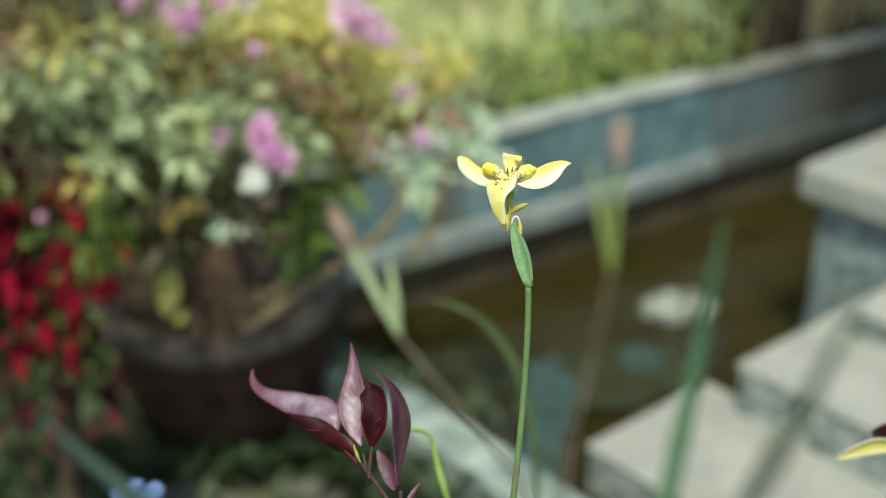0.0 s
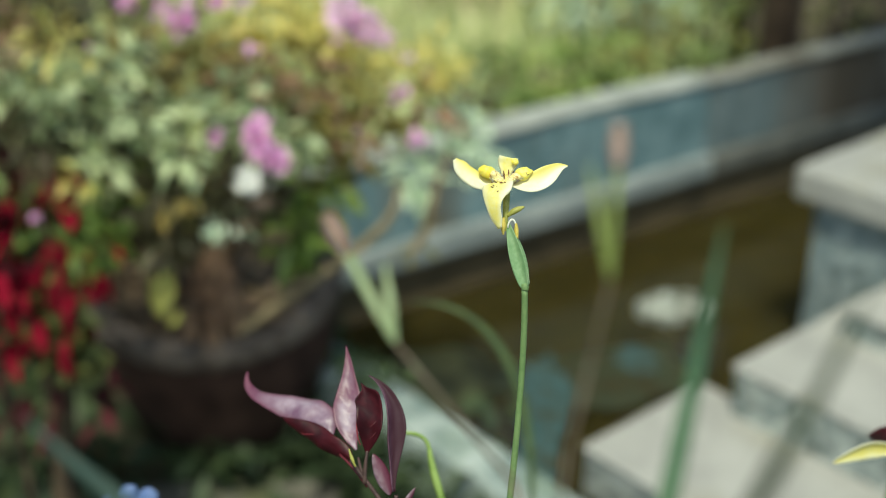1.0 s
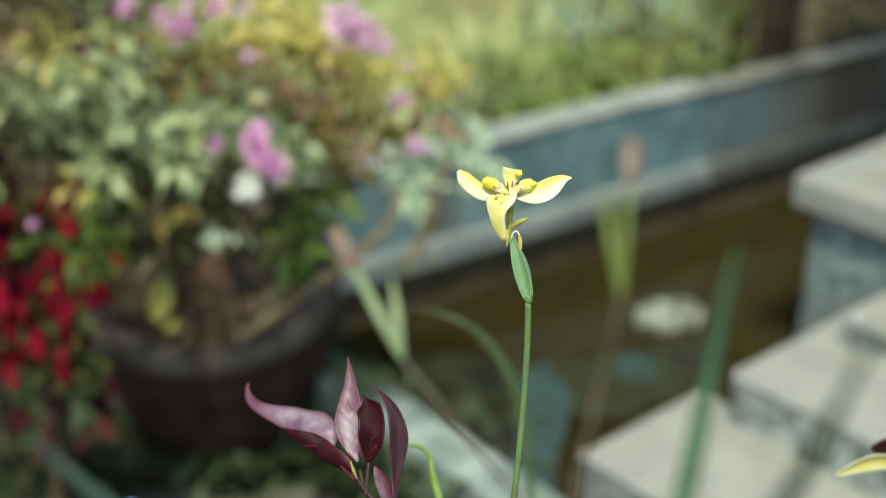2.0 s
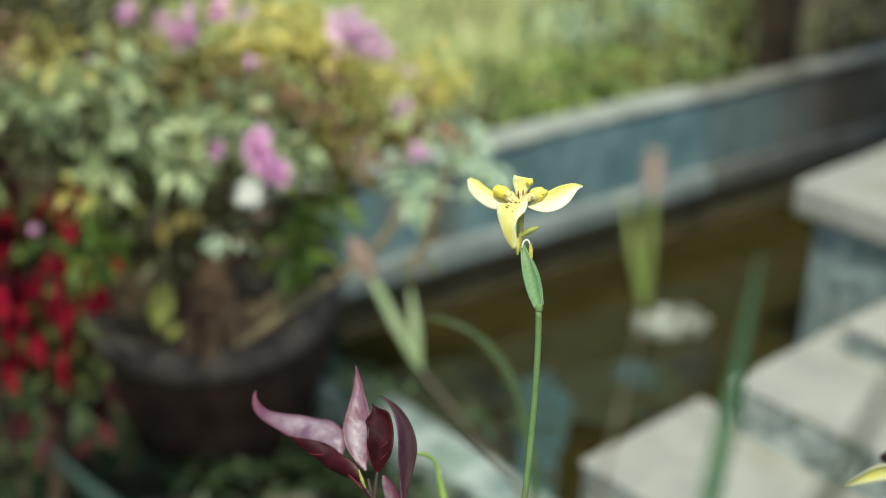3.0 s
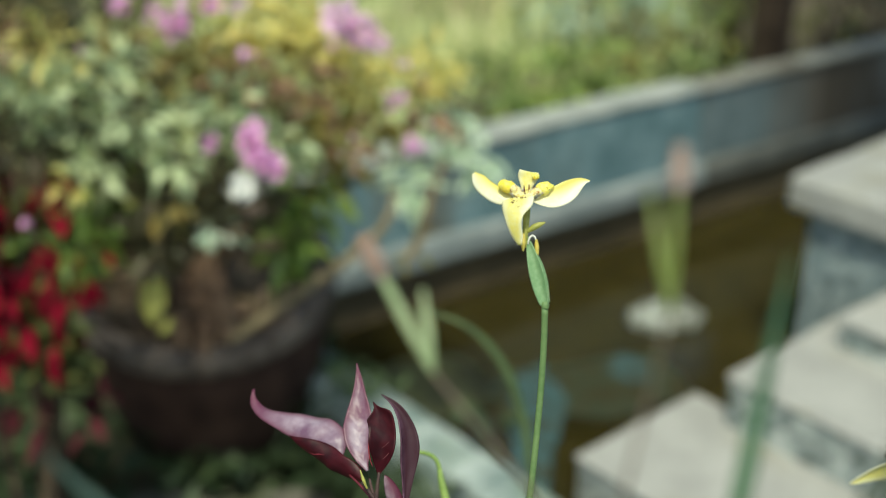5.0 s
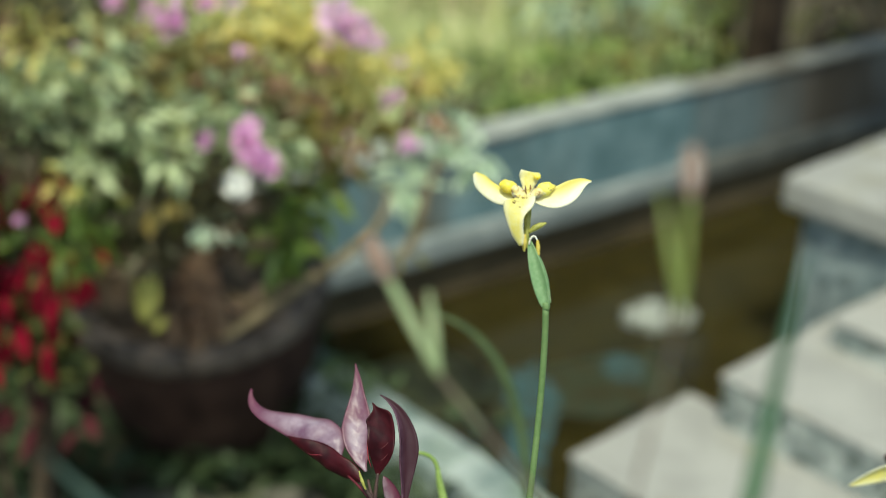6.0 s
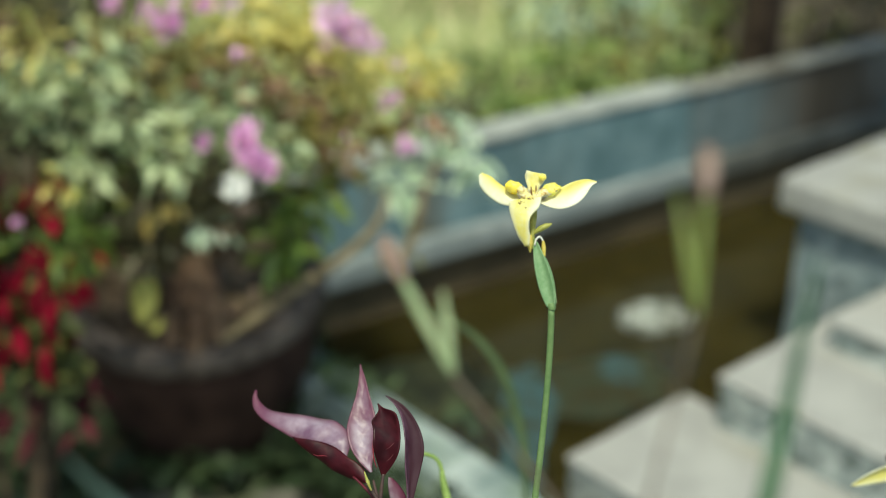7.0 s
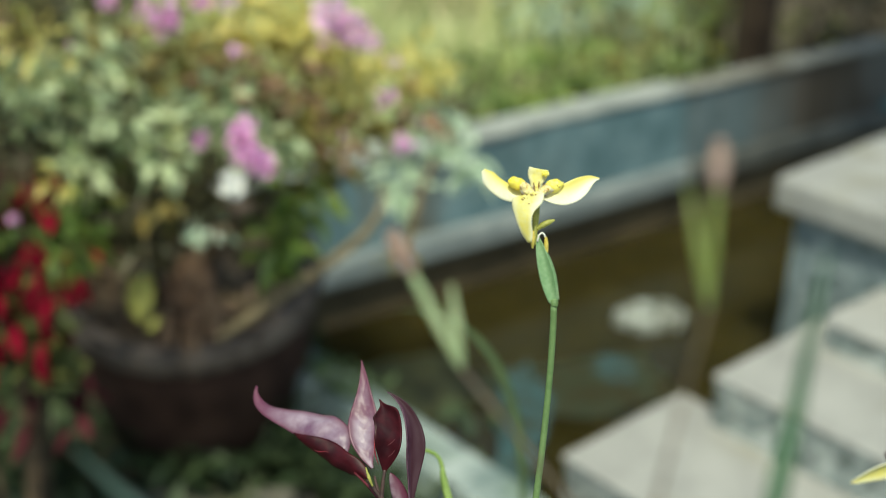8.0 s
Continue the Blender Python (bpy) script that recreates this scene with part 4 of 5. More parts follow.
def flower():
    root = new("yellow_iris_flower")
    root.matrix_basis = Matrix.Translation((0.0319, 0.5509, 1.1804))
    tagged(root, "open yellow iris flower with brown speckles on a slender green stalk", "flower")
    # outer petals
    # Both side petals carry painted light along their lower half.
    bm = sheet(bmesh.new(), [at(-4, -2, 2), at(-36, -6, 0), at(-58, 6, -6), at(-74, 22, -8), at(-88, 41, -5)], at(9, 12, -4), at(11, 9, -2), 15 * MM, prof(0.3, 0.65, 0.9, 1.0, 1.0, 0.95, 0.80, 0.25), cup=0.28, n=26, k=12, wave=0.06)
    solid(part("petal", bm, PETAL_SIDE, root), 0.0004)
    bm = sheet(bmesh.new(), [at(8, -2, 4), at(40, -6, 9), at(62, -4, 6), at(80, 14, 2), at(88, 30, -2), at(111, 29, -5)], at(-3, 13, -4), at(-9, 12, -2), 18.5 * MM, prof(0.25, 0.65, 0.95, 1.0, 0.98, 0.86, 0.64, 0.38, 0.08), cup=0.25, n=28, k=12, wave=0.08, waves=1.7)
    solid(part("petal", bm, PETAL_SIDE, root), 0.0004)
    bm = sheet(bmesh.new(), [at(-5, -2, 6), at(-18, 2, 34), at(-32, -24, 44), at(-22, -50, 36), at(-11, -82, 26)], at(16, 3, 3), at(10, 1, 8), 26 * MM, prof(0.85, 1.0, 1.06, 1.0, 0.86, 0.70, 0.56, 0.46, 0.38, 0.16), cup=-0.22, n=32, k=16, wave=0.13, waves=1.6, ripple=0.05, ripples=3.0)
    solid(part("petal", bm, PETAL_PALE, root), 0.0004)
    # inner petals, rolled back on themselves into knobs
    for side, y0 in ((-1, 1), (1, -2)):
        bm = tube(bmesh.new(), [at(side * 12, y0 + 6, 8), at(side * 22, y0 + 14, 8), at(side * 35, y0 + 20, 7), at(side * 46, y0 + 18, 5)], [4 * MM, 7.5 * MM, 11 * MM, 11 * MM, 6 * MM], 20, 16)
        part("inner_petal", worn(bm, 0.0007, 0.0035), PETAL, root, "small rolled yellow petal with brown marks")
        bm = tube(bmesh.new(), [at(side * 5, y0 + 2, 12), at(side * 14, y0 + 9, 14), at(side * 22, y0 + 13, 13), at(side * 29, y0 + 12, 11)], [5 * MM, 7.5 * MM, 7.5 * MM, 4 * MM], 14, 14)
        part("inner_lobe", worn(bm, 0.0008, 0.0025), PETAL_CUP, root, "cream speckled petal lobe")
    fringe = bmesh.new()
    for i in range(64):
        a = i * 2.4
        side = -1 if i % 2 else 1
        x = side * (6 + 25 * ((i * 0.618) % 1))
        y = 3 + 9 * ((i * 0.382) % 1)
        tube(fringe, [at(x * 0.55, y - 7, 12), at(x * 0.8, y - 1, 16), at(x + 2.5 * math.cos(a), y + 4 + 2 * math.sin(a), 15 + 2 * math.cos(a))], [0.5 * MM, 0.8 * MM, 0.3 * MM], 5, 5)
    part("fringe", fringe, PETAL_CUP, root, "fuzzy cream fringe with brown flecks")
    for x, y, z in ((14, 6, 12), (20, 8, 14), (24, 3, 13), (-12, 6, 12), (-20, 5, 14), (-25, 2, 13), (8, 9, 14), (17, 1, 16), (-6, 10, 10), (28, 8, 11), (-28, 7, 11), (1, 3, 18)):
        part("filament", tube(bmesh.new(), [at(6, -6, 12), at(x * 0.6, y * 0.3, z + 2), at(x, y + 4, z + 2)], [0.7 * MM, 0.9 * MM, 0.5 * MM], 10, 6), PETAL_CUP, root, "cream filament")
    bm = sheet(bmesh.new(), [at(2, -2, -4), at(2, 14, -8), at(4, 28, -8), at(7, 44, -3)], at(1, 0, 0), at(1, 0.14, 0.1), 17.5 * MM, prof(0.42, 0.42, 0.46, 0.62, 0.86, 1.0, 0.94), cup=0.3, n=24, k=10, wave=0.05)
    solid(part("inner_petal", bm, PETAL_PALE, root, "upright flared yellow petal with brown streaks"), 0.0004)
    part("inner_lobe", worn(tube(bmesh.new(), [at(12, 35, -1), at(18, 36, 0), at(24, 36, 0)], [3.5 * MM, 6.5 * MM, 3.5 * MM], 10, 12), 0.0004, 0.003), PETAL, root)
    # spotted cup
    bm = bmesh.new()
    rings = []
    for i, (r, z) in enumerate(((5, -6), (14, -3), (24, 4), (31, 11))):
        rings.append([bm.verts.new(at((r + 2.5 * math.sin(3 * a + 0.6)) * math.cos(a), z + 0.25 * r * math.sin(a), -r * 0.8 * math.sin(a)))
                      for a in (2 * math.pi * s / 30 for s in range(30))])
    for a, b in zip(rings, rings[1:]):
        for s in range(30):
            bm.faces.new((a[s], a[(s + 1) % 30], b[(s + 1) % 30], b[s]))
    solid(part("cup", bm, PETAL_CUP, root, "whitish centre with brown speckles"), 0.0003)
    # stamens and dark streaks
    for x, y in ((-2, 20), (6, 22), (14, 20)):
        part("streak", tube(bmesh.new(), [at(x * 0.9 + 1, y - 16, 6), at(x, y - 6, 3), at(x * 1.1, y, 2)], [1.0 * MM, 1.5 * MM, 0.6 * MM], 8, 6), BROWN_MARK, root, "dark brown streak")
    for x0, x1 in ((0, -6), (8, 10), (12, 26), (-4, -16)):
        part("stamen", tube(bmesh.new(), [at(x0, -4, 8), at((x0 + x1) / 2, 6, 10), at(x1, 14, 8)], [1.0 * MM, 0.8 * MM, 1.2 * MM], 8, 6), BRACT_WHITE, root, "cream stamen")
    for i in range(16):
        a = i * 0.62
        part("speck", tube(bmesh.new(), [at(-8 + 12 * math.cos(a * 2.1) - 6, -6 + 5 * math.sin(a * 3.3), 27 + 2 * math.sin(a)), at(-5 + 12 * math.cos(a * 2.1) - 6, -7 + 5 * math.sin(a * 3.3), 27 + 2 * math.sin(a))], [1.0 * MM, 0.8 * MM], 3, 6), BROWN_MARK, root)
    for x, y, z in ((-36, 16, 10), (-38, 18, 10), (-35, 19, 10), (32, 12, 10), (36, 14, 10), (38, 12, 10), (35, 16, 10), (-16, -18, 37)):
        part("speck", tube(bmesh.new(), [at(x, y, z + 6), at(x + 3, y + 1, z + 5)], [1.0 * MM, 0.7 * MM], 3, 6), BROWN_MARK, root)
    for i in range(26):
        a, r = i * 2.4, 9 + 13 * ((i * 0.618) % 1)
        x, y = r * math.cos(a) * 1.25 + 2, 4 + 0.42 * r * math.sin(a)
        part("speck", tube(bmesh.new(), [at(x, y, 16 - 0.3 * y), at(x + 1.2, y + 0.5, 16.5 - 0.3 * y)], [0.7 * MM, 0.5 * MM], 2, 5), BROWN_MARK, root)
    # below the flower
    part("ovary", tube(bmesh.new(), [at(2, -2, 0), at(4, -30, 0), at(0, -58, 0), at(0, -86, 0)], [7 * MM, 6.5 * MM, 5 * MM, 4 * MM], 14, 10), BUD_OLIVE, root, "olive-green flower tube")
    part("bract", tube(bmesh.new(), [at(-3, -62, 4), at(-4, -76, 5), at(-3, -92, 4)], [3 * MM, 5.5 * MM, 1.5 * MM], 10, 8), BUD_GOLD, root, "small yellow bract")
    part("bud", tube(bmesh.new(), [at(4, -60, 2), at(14, -50, 3), at(24, -47, 4), at(34, -43, 4)], [2.5 * MM, 5.5 * MM, 5 * MM, 1.5 * MM], 12, 9), BUD_OLIVE, root, "small olive side bud")
    part("curl", tube(bmesh.new(), [at(5, -80, 4), at(6, -62, 6), at(18, -60, 6), at(19, -78, 6)], [1.5 * MM, 1.8 * MM, 1.8 * MM, 1.2 * MM], 14, 7), BRACT_WHITE, root, "white curled filament")
    part("withered_petal", tube(bmesh.new(), [at(19, -72, 6), at(20, -82, 6), at(21, -99, 5)], [2 * MM, 4 * MM, 2.6 * MM], 10, 8), BUD_GOLD, root, "amber withered petal")
    # spathe: two overlapping folded bracts
    bm = sheet(bmesh.new(), [at(35, -184, 0), at(27, -150, 2), at(15, -108, 2), at(4, -66, 0)], at(1, 0.25, 0.3), at(1, 0.2, 0.2), 12.5 * MM, lambda t: lens(t, 0.8, 0.5) * 0.72 + 0.5 * (1 - t), cup=-0.6, n=24, k=12)
    solid(part("spathe", bm, SPATHE, root), 0.0006)
    bm = sheet(bmesh.new(), [at(35, -184, -4), at(29, -150, -5), at(19, -110, -5), at(11, -82, -4)], at(1, 0.25, 0.3), at(1, 0.2, 0.2), 12 * MM, lambda t: lens(t, 0.8, 0.5) * 0.72 + 0.5 * (1 - t), cup=0.6, n=24, k=12)
    solid(part("spathe", bm, SPATHE, root), 0.0006)
    part("spathe_margin", tube(bmesh.new(), [at(43, -178, 5), at(40, -150, 5), at(30, -118, 3), at(14, -84, 1)], [0.6 * MM] * 2, 16, 6), SPATHE_EDGE, root, "pale papery spathe edge")
    part("node", tube(bmesh.new(), [at(35, -178, 0), at(36, -184, 0), at(35, -190, 0)], [6.4 * MM, 7.2 * MM, 6.0 * MM], 8, 14), STEM, root, "swollen stalk joint")
    base = root.matrix_basis.translation
    foot = Vector((0.022, 0.50, 0.0)) - base
    part("stalk", tube(bmesh.new(), [ray(70, -29, 0.592) - base, ray(71, -82, 0.604) - base, ray(63, -161, 0.615) - base, ray(56, -221, 0.628) - base], [5.6 * MM, 5.7 * MM, 5.9 * MM, 6.3 * MM], 26, 14), STEM, root)
    part("stalk", tube(bmesh.new(), [ray(56, -221, 0.628) - base, ray(50, -300, 0.645) - base, foot + Vector((0, 0, 0.3)), foot], [6.3 * MM, 9 * MM, 12 * MM], 20, 12), STEM, root)
    return root


flower()

# ---- the wine-red shoot ----
WU = 0.0002968
FORK = Vector((-0.0407, 0.5297, 1.0233))


def w(x, y, z=0.0):
    """Sideways, downwards and nearer to the viewer, in small units, from the shoot's fork."""
    d = 0.6393 - z * WU
    return ray((x - 787) / 2.154, (434 - y) / 2.154, d) - FORK


def wine_shoot():
    root = new("wine_red_shoot")
    root.matrix_basis = Matrix.Translation(FORK)
    tagged(root, "shoot of folded wine-red leaves with pale mauve upper faces", "plant")

    def leaf(ctrl, s0, s1, width, prof, **kw):
        ob = part("leaf", sheet(bmesh.new(), ctrl, s0, s1, width * WU, prof, **kw), [WINE_TOP, WINE_UNDER], root)
        if sum(p.normal.dot(NEAR) * p.area for p in ob.data.polygons) < 0:
            ob.data.flip_normals()
        solid(ob, 0.0006, 0.0, 1)
        return ob

    # long twisted leaf reaching out sideways: its pale face, then the folded wine-red half
    leaf([w(598, 761, -75), w(588, 700, -95), w(534, 706, -125), w(434, 703, -175), w(451, 646, -205)], at(0.35, 1, -0.4, 1), at(0.9, 0.5, -0.4, 1), 28, prof(0.12, 0.80, 1.02, 1.0, 0.84, 0.62, 0.42, 0.26, 0.05), n=36, k=14, cup=0.3, wave=0.14, waves=2.6, ripple=0.10, ripples=5.0)
    ob = leaf([w(635, 800, -40), w(604, 772, -55), w(562, 758, -75), w(511, 724, -110)], at(0.4, 1, 0.3, 1), at(0.3, 1, 0.3, 1), 18, prof(0.18, 0.70, 0.96, 1.0, 1.02, 1.0, 0.88, 0.55, 0.05), n=36, k=14, cup=0.45, wave=0.24, waves=1.7, ripple=0.06, ripples=4.0)
    ob.data.materials[0] = WINE_UNDER
    part("leaf_vein", tube(bmesh.new(), [w(544, 752, -62), w(553, 758, -58), w(560, 752, -54), w(568, 756, -52)], [0.4 * WU, 1.0 * WU, 0.4 * WU], 12, 6), WINE_RIB, ob, "crimson vein")
    # upright pale leaf
    leaf([w(642, 782, -35), w(620, 740, -60), w(628, 690, -80), w(634, 652, -95), w(624, 599, -105)], w(651, 829.9, 0), w(651, 829.6, 0.2), 26.5, prof(0.10, 0.5, 0.86, 1.0, 0.92, 0.68, 0.42, 0.22, 0.03), n=32, k=14, cup=-0.25, wave=0.10, waves=2.2, ripple=0.08, ripples=5.0)
    # dark folded leaf in front, with a thin spur at its tip
    ob = leaf([w(661, 787, 4), w(664, 752, 22), w(672, 722, 24), w(668, 690, 20), w(650, 664, 14)], w(651, 830, 0.2), w(651, 829.7, 0.2), 22.5, prof(0.12, 0.40, 0.66, 0.86, 0.98, 1.0, 1.0, 1.0, 0.92, 0.24, 0.02), n=36, k=14, cup=-0.4, wave=0.16, waves=1.8, ripple=0.04, ripples=4.0)
    ob.data.materials[0] = WINE_UNDER
    part("leaf_vein", tube(bmesh.new(), [w(645, 706, 10), w(641, 735, 16), w(642, 760, 20), w(650, 774, 22)], [0.3 * WU, 1.0 * WU, 1.3 * WU, 0.5 * WU], 14, 6), WINE_RIB, ob, "crimson edge of the fold")
    for y0, y1, x1 in ((762, 742, 682), (742, 722, 684)):
        part("leaf_vein", tube(bmesh.new(), [w(664, y0, 30), w(674, (y0 + y1) / 2 + 6, 28), w(x1, y1, 20)], [0.2 * WU, 0.5 * WU, 0.3 * WU], 10, 5), WINE_VEIN, ob, "fine dull crimson vein")
    # tall curved leaf
    ob = leaf([w(708, 856, 0), w(703, 800, 2), w(712, 745, 4), w(722, 684, 2), w(664, 651, 0)], w(651, 829.9, -0.4), w(650.6, 829.2, -0.4), 17.5, prof(0.16, 0.30, 0.56, 0.86, 1.0, 0.92, 0.62, 0.32, 0.03), n=32, k=12, cup=-0.6, wave=0.08)
    ob.data.materials[0] = WINE_MID
    # small leaves
    ob = leaf([w(702, 862, 0), w(694, 845, 4), w(684, 815, 4), w(671, 789, 0)], w(651, 829.8, 0), w(651, 829.8, 0), 13, lambda t: lens(t, 0.7, 0.5), n=16, k=8, cup=0.4)
    ob.data.materials[0] = WINE_SMALL
    ob = leaf([w(718, 896, 2), w(730, 876, 6), w(746, 848, 6)], w(650.6, 829.4, 0), w(650.6, 829.4, 0), 6, lambda t: lens(t, 0.9, 0.5), n=12, k=6, cup=0.4)
    ob.data.materials[0] = WINE_SMALL
    ob = leaf([w(560, 900, 2), w(555, 888, 6), w(548, 878, 6)], w(651, 829.4, 0), w(651, 829.4, 0), 6, lambda t: lens(t, 0.9, 0.5), n=12, k=6, cup=0.4)
    ob.data.materials[0] = WINE_SMALL
    # twigs
    foot = Vector((0.06, -0.04, -1.02))
    part("twig", tube(bmesh.new(), [w(632, 800, 2), w(650, 826, 0), w(672, 850, 0), w(704, 900, 0)], [3 * WU, 3.6 * WU, 4 * WU, 4.5 * WU], 18, 10), WINE_STEM, root)
    part("twig", tube(bmesh.new(), [w(661, 784, 6), w(660, 798, 8), w(656, 815, 4), w(657, 842, 2)], [2.6 * WU, 3 * WU, 3.6 * WU, 4 * WU], 12, 10), WINE_STEM, root)
    part("twig", tube(bmesh.new(), [w(646, 796, -33), w(648, 812, -18), w(656, 834, 0)], [2.2 * WU, 2.8 * WU, 3.4 * WU], 10, 10), WINE_STEM, root)
    part("twig", tube(bmesh.new(), [w(612, 790, -52), w(632, 806, -36), w(650, 830, -10), w(662, 846, 0)], [2.0 * WU, 2.6 * WU, 3.2 * WU], 12, 10), WINE_VEIN, root, "crimson leaf stalk")
    part("twig", tube(bmesh.new(), [w(712, 862, 0), w(712, 880, 0), w(712, 910, 0)], [4 * WU, 4.5 * WU, 6 * WU], 10, 10), WINE_STEM, root)
    part("bud", tube(bmesh.new(), [w(641, 812, 8), w(634, 798, 10), w(629, 780, 8)], [1.5 * WU, 3.2 * WU, 1 * WU], 10, 8), BUD_OLIVE, root, "small yellow-green leaf bud")
    part("main_stem", tube(bmesh.new(), [w(700, 898, 0), w(722, 980, 0), foot + Vector((0, 0, 0.3)), foot], [7 * WU, 9 * WU, 14 * WU], 18, 10), WINE_STEM, root)
    return root


wine_shoot()


def shoot():
    root = new("green_shoot")
    root.matrix_basis = Matrix.Translation(FORK - RIGHT * 0.001 + UPV * 0.0015)
    tagged(root, "fresh green shoot with a drooping slender bud", "plant")
    part("tip", tube(bmesh.new(), [w(727, 757, -285), w(752, 758, -285), w(770, 762, -285), w(774, 788, -285)], [3.2 * WU * 1.13, 3.6 * WU * 1.13, 3.4 * WU * 1.13, 4 * WU * 1.13], 16, 9), TENDRIL, root)
    part("bud", tube(bmesh.new(), [w(774, 786, -285), w(776, 812, -285), w(786, 845, -285), w(800, 885, -285), w(812, 930, -285)], [4 * WU * 1.13, 6.5 * WU * 1.13, 7.5 * WU * 1.13, 5.5 * WU * 1.13, 2.6 * WU * 1.13], 18, 10), TENDRIL, root, "drooping green bud")
    part("stem", tube(bmesh.new(), [w(812, 928, -285), w(830, 990, -285), (0.06, -0.07, -0.5), (0.06, -0.07, -1.02)], [2.6 * WU * 1.13, 4 * WU * 1.13, 8 * WU * 1.13], 16, 9), TENDRIL, root)


shoot()

# ---- other stalks and sword leaves close by ----
def faded_stalk(tip, low, top_mid, second, label, d, material, thin=1.0):
    root = new("faded_iris_stalk")
    a, b, c = ray(*tip, d), ray(*top_mid, d), ray(*low, d * 1.02)
    root.matrix_basis = Matrix.Translation((c.x, c.y, 0))
    o = Vector((c.x, c.y, 0))
    tagged(root, label, "flower stalk", group="faded flower stalks")
    u = d / 1000
    ax = (a - b).normalized()
    part("withered_flower", worn(tube(bmesh.new(), [a - o - ax * 26 * u, a - o - ax * 8 * u, a - o + ax * 12 * u], [4 * u, 8 * u, 5 * u], 12, 10), 0.0006, 0.004), WILTED, root, "shrivelled pinkish flower")
    part("spathe", tube(bmesh.new(), [b - o, b.lerp(a, 0.35) - o, b.lerp(a, 0.75) - o, a - o - ax * 20 * u], [2.2 * u * thin, 4.4 * u * thin, 4.2 * u * thin, 2.6 * u], 16, 10), material, root)
    s = ray(*second, d)
    part("spathe", tube(bmesh.new(), [b - o, b.lerp(s, 0.5) - o, s - o], [2.4 * u, 4.4 * u, 1.4 * u], 14, 10), material, root, "slender green side spathe")
    part("stalk", tube(bmesh.new(), [b - o, b.lerp(c, 0.5) - o, c - o], [1.9 * u * thin, 2.0 * u * thin, 2.3 * u * thin], 14, 10), STALK_DRY, root)
    part("stalk", tube(bmesh.new(), [c - o, c + (c - b).normalized() * 0.06 - o, Vector((0, 0.02, 0.4)), Vector((0, 0.02, 0.0))], [2.6 * u * thin, 3.4 * u * thin, 6 * u * thin], 16, 10), STALK_DRY, root)


faded_stalk((146, 95), (105, -160), (139, -20), (122, 72), "faded iris stalk with a withered pinkish flower above a green spathe", 0.31, BLADE_PALE, 0.8)
faded_stalk((-86, 22), (60, -185), (-36, -72), (-44, -8), "leaning faded iris stalk with pinkish tip and green spathes", 0.36, SPATHE_PALE)


def sword(ctrl, width, material, label, d, foot_width=1.0):
    root = new("sword_leaf")
    pts = [ray(x, y, d * k) for x, y, k in ctrl]
    foot = pts[0]
    root.matrix_basis = Matrix.Translation((foot.x, foot.y, 0))
    o = Vector((foot.x, foot.y, 0))
    tagged(root, label, "leaf", group="sword leaves")
    bm = sheet(bmesh.new(), [q - o for q in pts], (1, 0.2, 0), (1, 0.2, 0), width * d / 1000, lambda t: min(1.0, 1.25 * (1 - t) ** 0.75) * (foot_width + (1 - foot_width) * min(1.0, 1.6 * t)), n=24, k=6, fold=0.25)
    solid(part("blade", bm, material, root), 0.0006)
    bm = sheet(bmesh.new(), [Vector((0, 0.02, 0)), Vector((0, 0.02, foot.z * 0.5)), foot - o], (1, 0.2, 0), (1, 0.2, 0), width * d / 1000 * foot_width, lambda t: 1.0, n=10, k=6, fold=0.25)
    solid(part("blade", bm, material, root), 0.0006)


sword([(180, -225, 1.0), (205, -120, 1.0), (220, -30, 1.0), (232, 26, 1.0)], 8.5, BLADE, "upright green sword-shaped iris leaf", 0.31)
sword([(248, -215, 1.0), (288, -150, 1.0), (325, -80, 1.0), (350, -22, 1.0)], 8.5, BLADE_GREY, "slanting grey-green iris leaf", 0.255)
# This leaf's shade comes from its dark teal colour.
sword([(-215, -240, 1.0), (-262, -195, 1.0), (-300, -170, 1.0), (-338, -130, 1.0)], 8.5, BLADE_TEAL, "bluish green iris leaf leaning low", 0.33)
sword([(74, -240, 1.0), (86, -130, 1.0), (58, -36, 1.0), (-26, -42, 1.0)], 5.8, BLADE_ARCH, "thin arching green iris leaf", 1.28, 0.3)


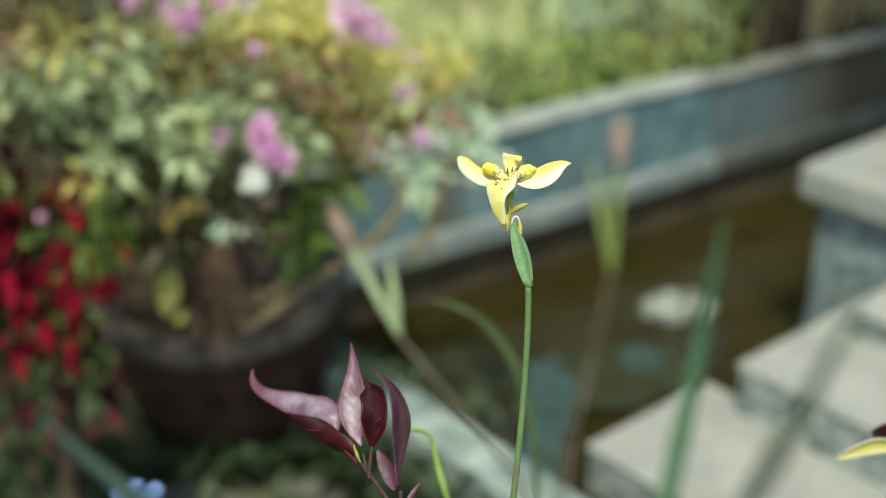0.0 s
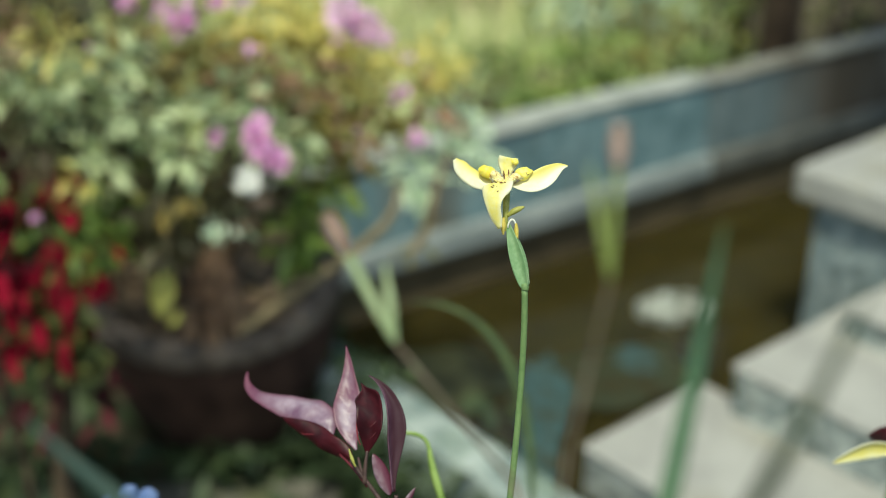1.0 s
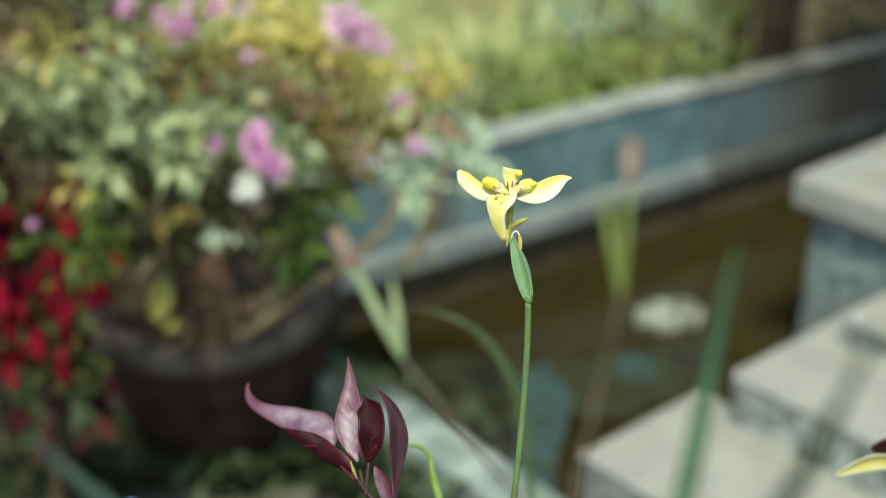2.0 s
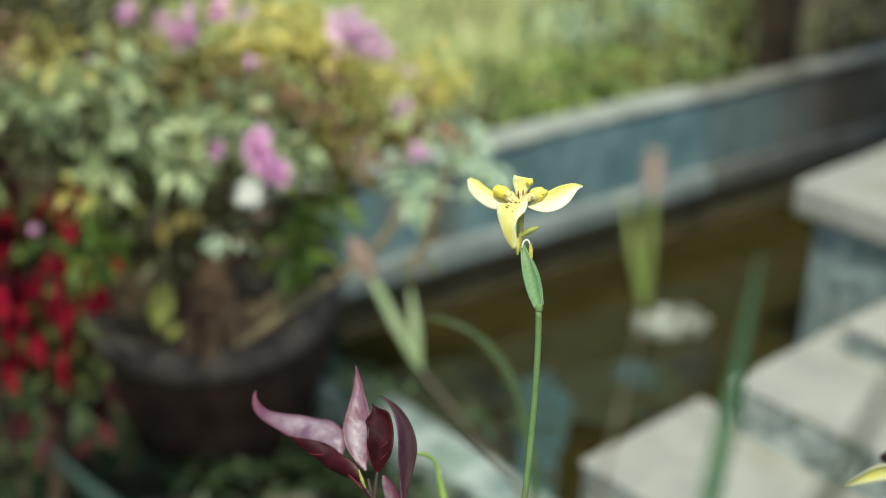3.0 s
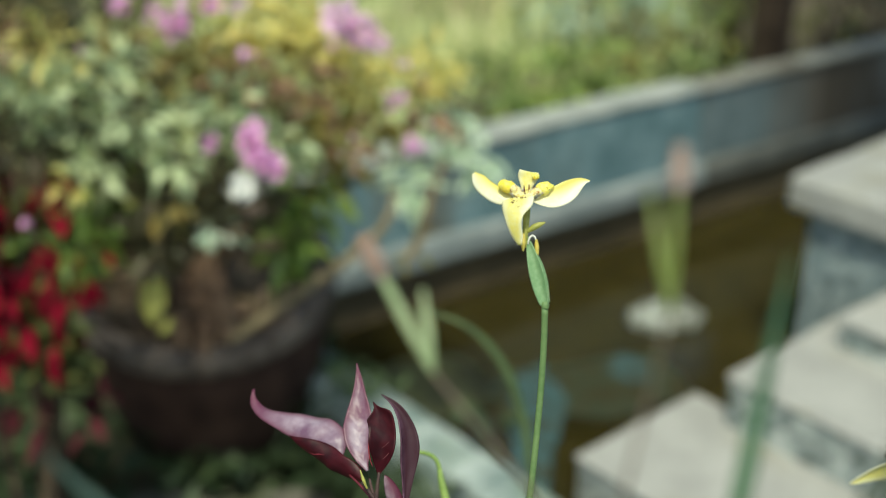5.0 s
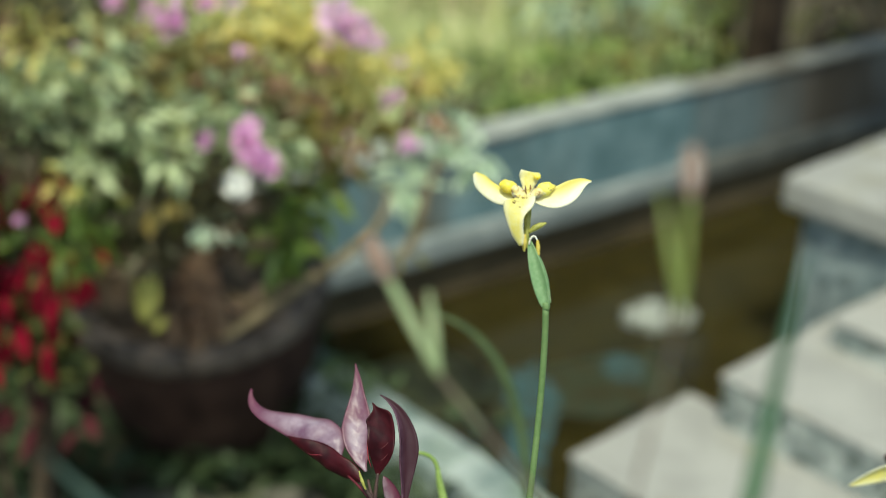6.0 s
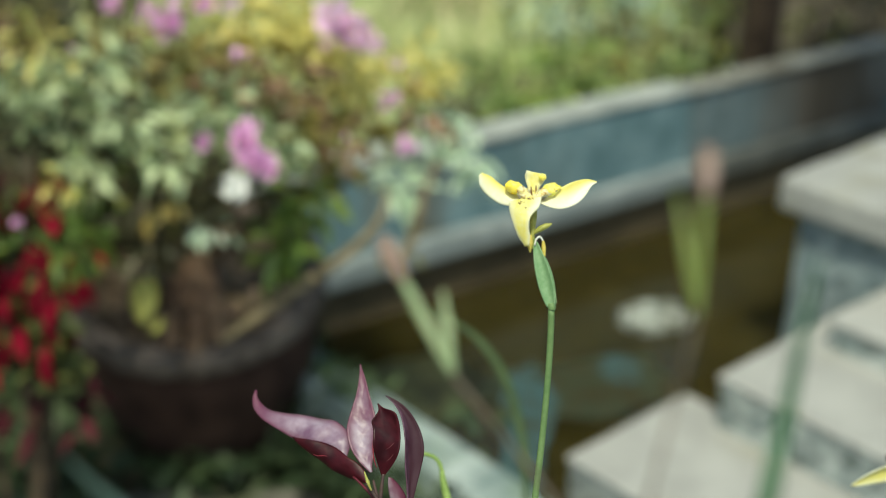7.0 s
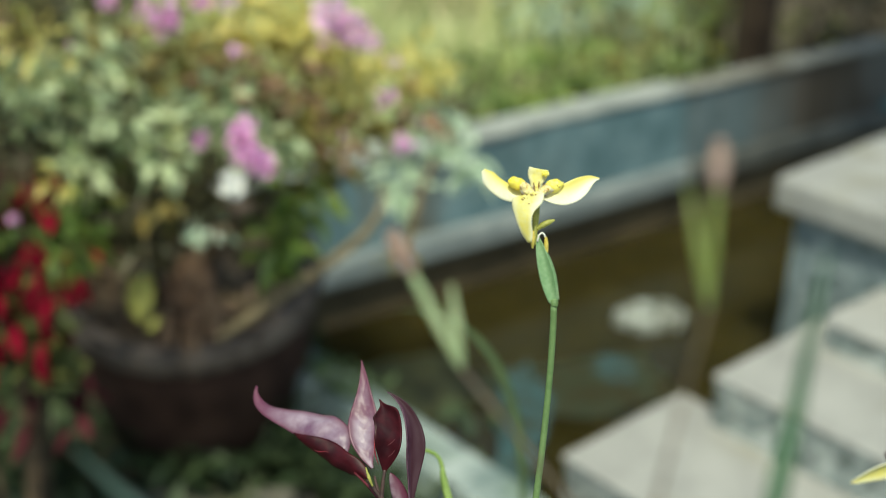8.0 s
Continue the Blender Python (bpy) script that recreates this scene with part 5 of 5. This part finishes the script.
def side_flower():
    root = new("yellow_iris_flower")
    root.matrix_basis = Matrix.Translation(ray(375, -165, 0.75))
    tagged(root, "yellow iris flower half hidden at a dark maroon leaf", "flower")
    u = 0.75 / 2154
    bm = sheet(bmesh.new(), [at(-2, 0, 0, u), at(-40, 24, 6, u), at(-80, 0, 6, u), at(-115, -16, 4, u)], at(0, 1, 0.6, 1), at(0, 1, 0.6, 1), 19 * u, lambda t: lens(t, 0.7, 0.4), cup=-0.3, n=18, k=8)
    solid(part("petal", bm, PETAL_PALE, root), 0.0005)
    bm = sheet(bmesh.new(), [at(-2, 0, 0, u), at(30, 24, 6, u), at(70, 10, 6, u), at(110, 10, 4, u)], at(0, 1, 0.6, 1), at(0, 1, 0.6, 1), 19 * u, lambda t: lens(t, 0.7, 0.4), cup=-0.3, n=18, k=8)
    solid(part("petal", bm, PETAL_PALE, root), 0.0005)
    part("cup", tube(bmesh.new(), [at(-14, 4, 0, u), at(0, 0, 0, u), at(14, 4, 0, u)], [6 * u, 10 * u, 6 * u], 8, 10), PETAL_CUP, root)
    z = root.matrix_basis.translation.z
    part("stalk", tube(bmesh.new(), [(0, 0, 0), (0.01, 0.01, -z * 0.5), (0.0, 0.0, -z)], [0.002, 0.003, 0.004], 16, 10), STEM, root)


side_flower()


def side_leaf():
    root = new("maroon_leaf")
    top = ray(352, -150, 0.78)
    root.matrix_basis = Matrix.Translation((top.x + 0.03, top.y + 0.05, 0))
    o = Vector((top.x + 0.03, top.y + 0.05, 0))
    tagged(root, "pointed dark maroon leaf on a thin stem", "plant")
    bm = sheet(bmesh.new(), [top + Vector((0.03, 0.02, -0.02)) - o, top + Vector((0.015, 0.01, -0.006)) - o, top - o], (0.3, 0, 1), (0.3, 0, 1), 0.007, lambda t: lens(t, 0.8, 0.4) + 0.1 * (1 - t), cup=0.3)
    solid(part("blade", bm, WINE_UNDER, root), 0.0005)
    part("stem", tube(bmesh.new(), [top + Vector((0.03, 0.02, -0.02)) - o, (0, 0, top.z * 0.6), (0, 0, 0)], [0.0015, 0.003], 14, 8), WINE_STEM, root)


side_leaf()


def blue_flower():
    root = new("blue_flower")
    c = ray(-250, -203, 0.46)
    root.matrix_basis = Matrix.Translation(c)
    tagged(root, "small pale blue flower low among the leaves", "flower")
    for i in range(5):
        a = i * 1.257 + 0.5
        d = RIGHT * math.cos(a) + UPV * math.sin(a) * 0.6
        bm = sheet(bmesh.new(), [Vector((0, 0, 0)), d * 0.007 + NEAR * 0.002, d * 0.0112], d.cross(NEAR), d.cross(NEAR), 0.0036, lambda t: lens(t, 0.6, 0.6), cup=0.2, n=8, k=6)
        solid(part("petal", bm, BLUE_PETAL, root), 0.0003)
    part("stem", tube(bmesh.new(), [(0, 0, 0), (0.0, 0.02, -c.z * 0.5), (0, 0.02, -c.z)], [0.001, 0.002], 12, 8), STEM, root)


blue_flower()
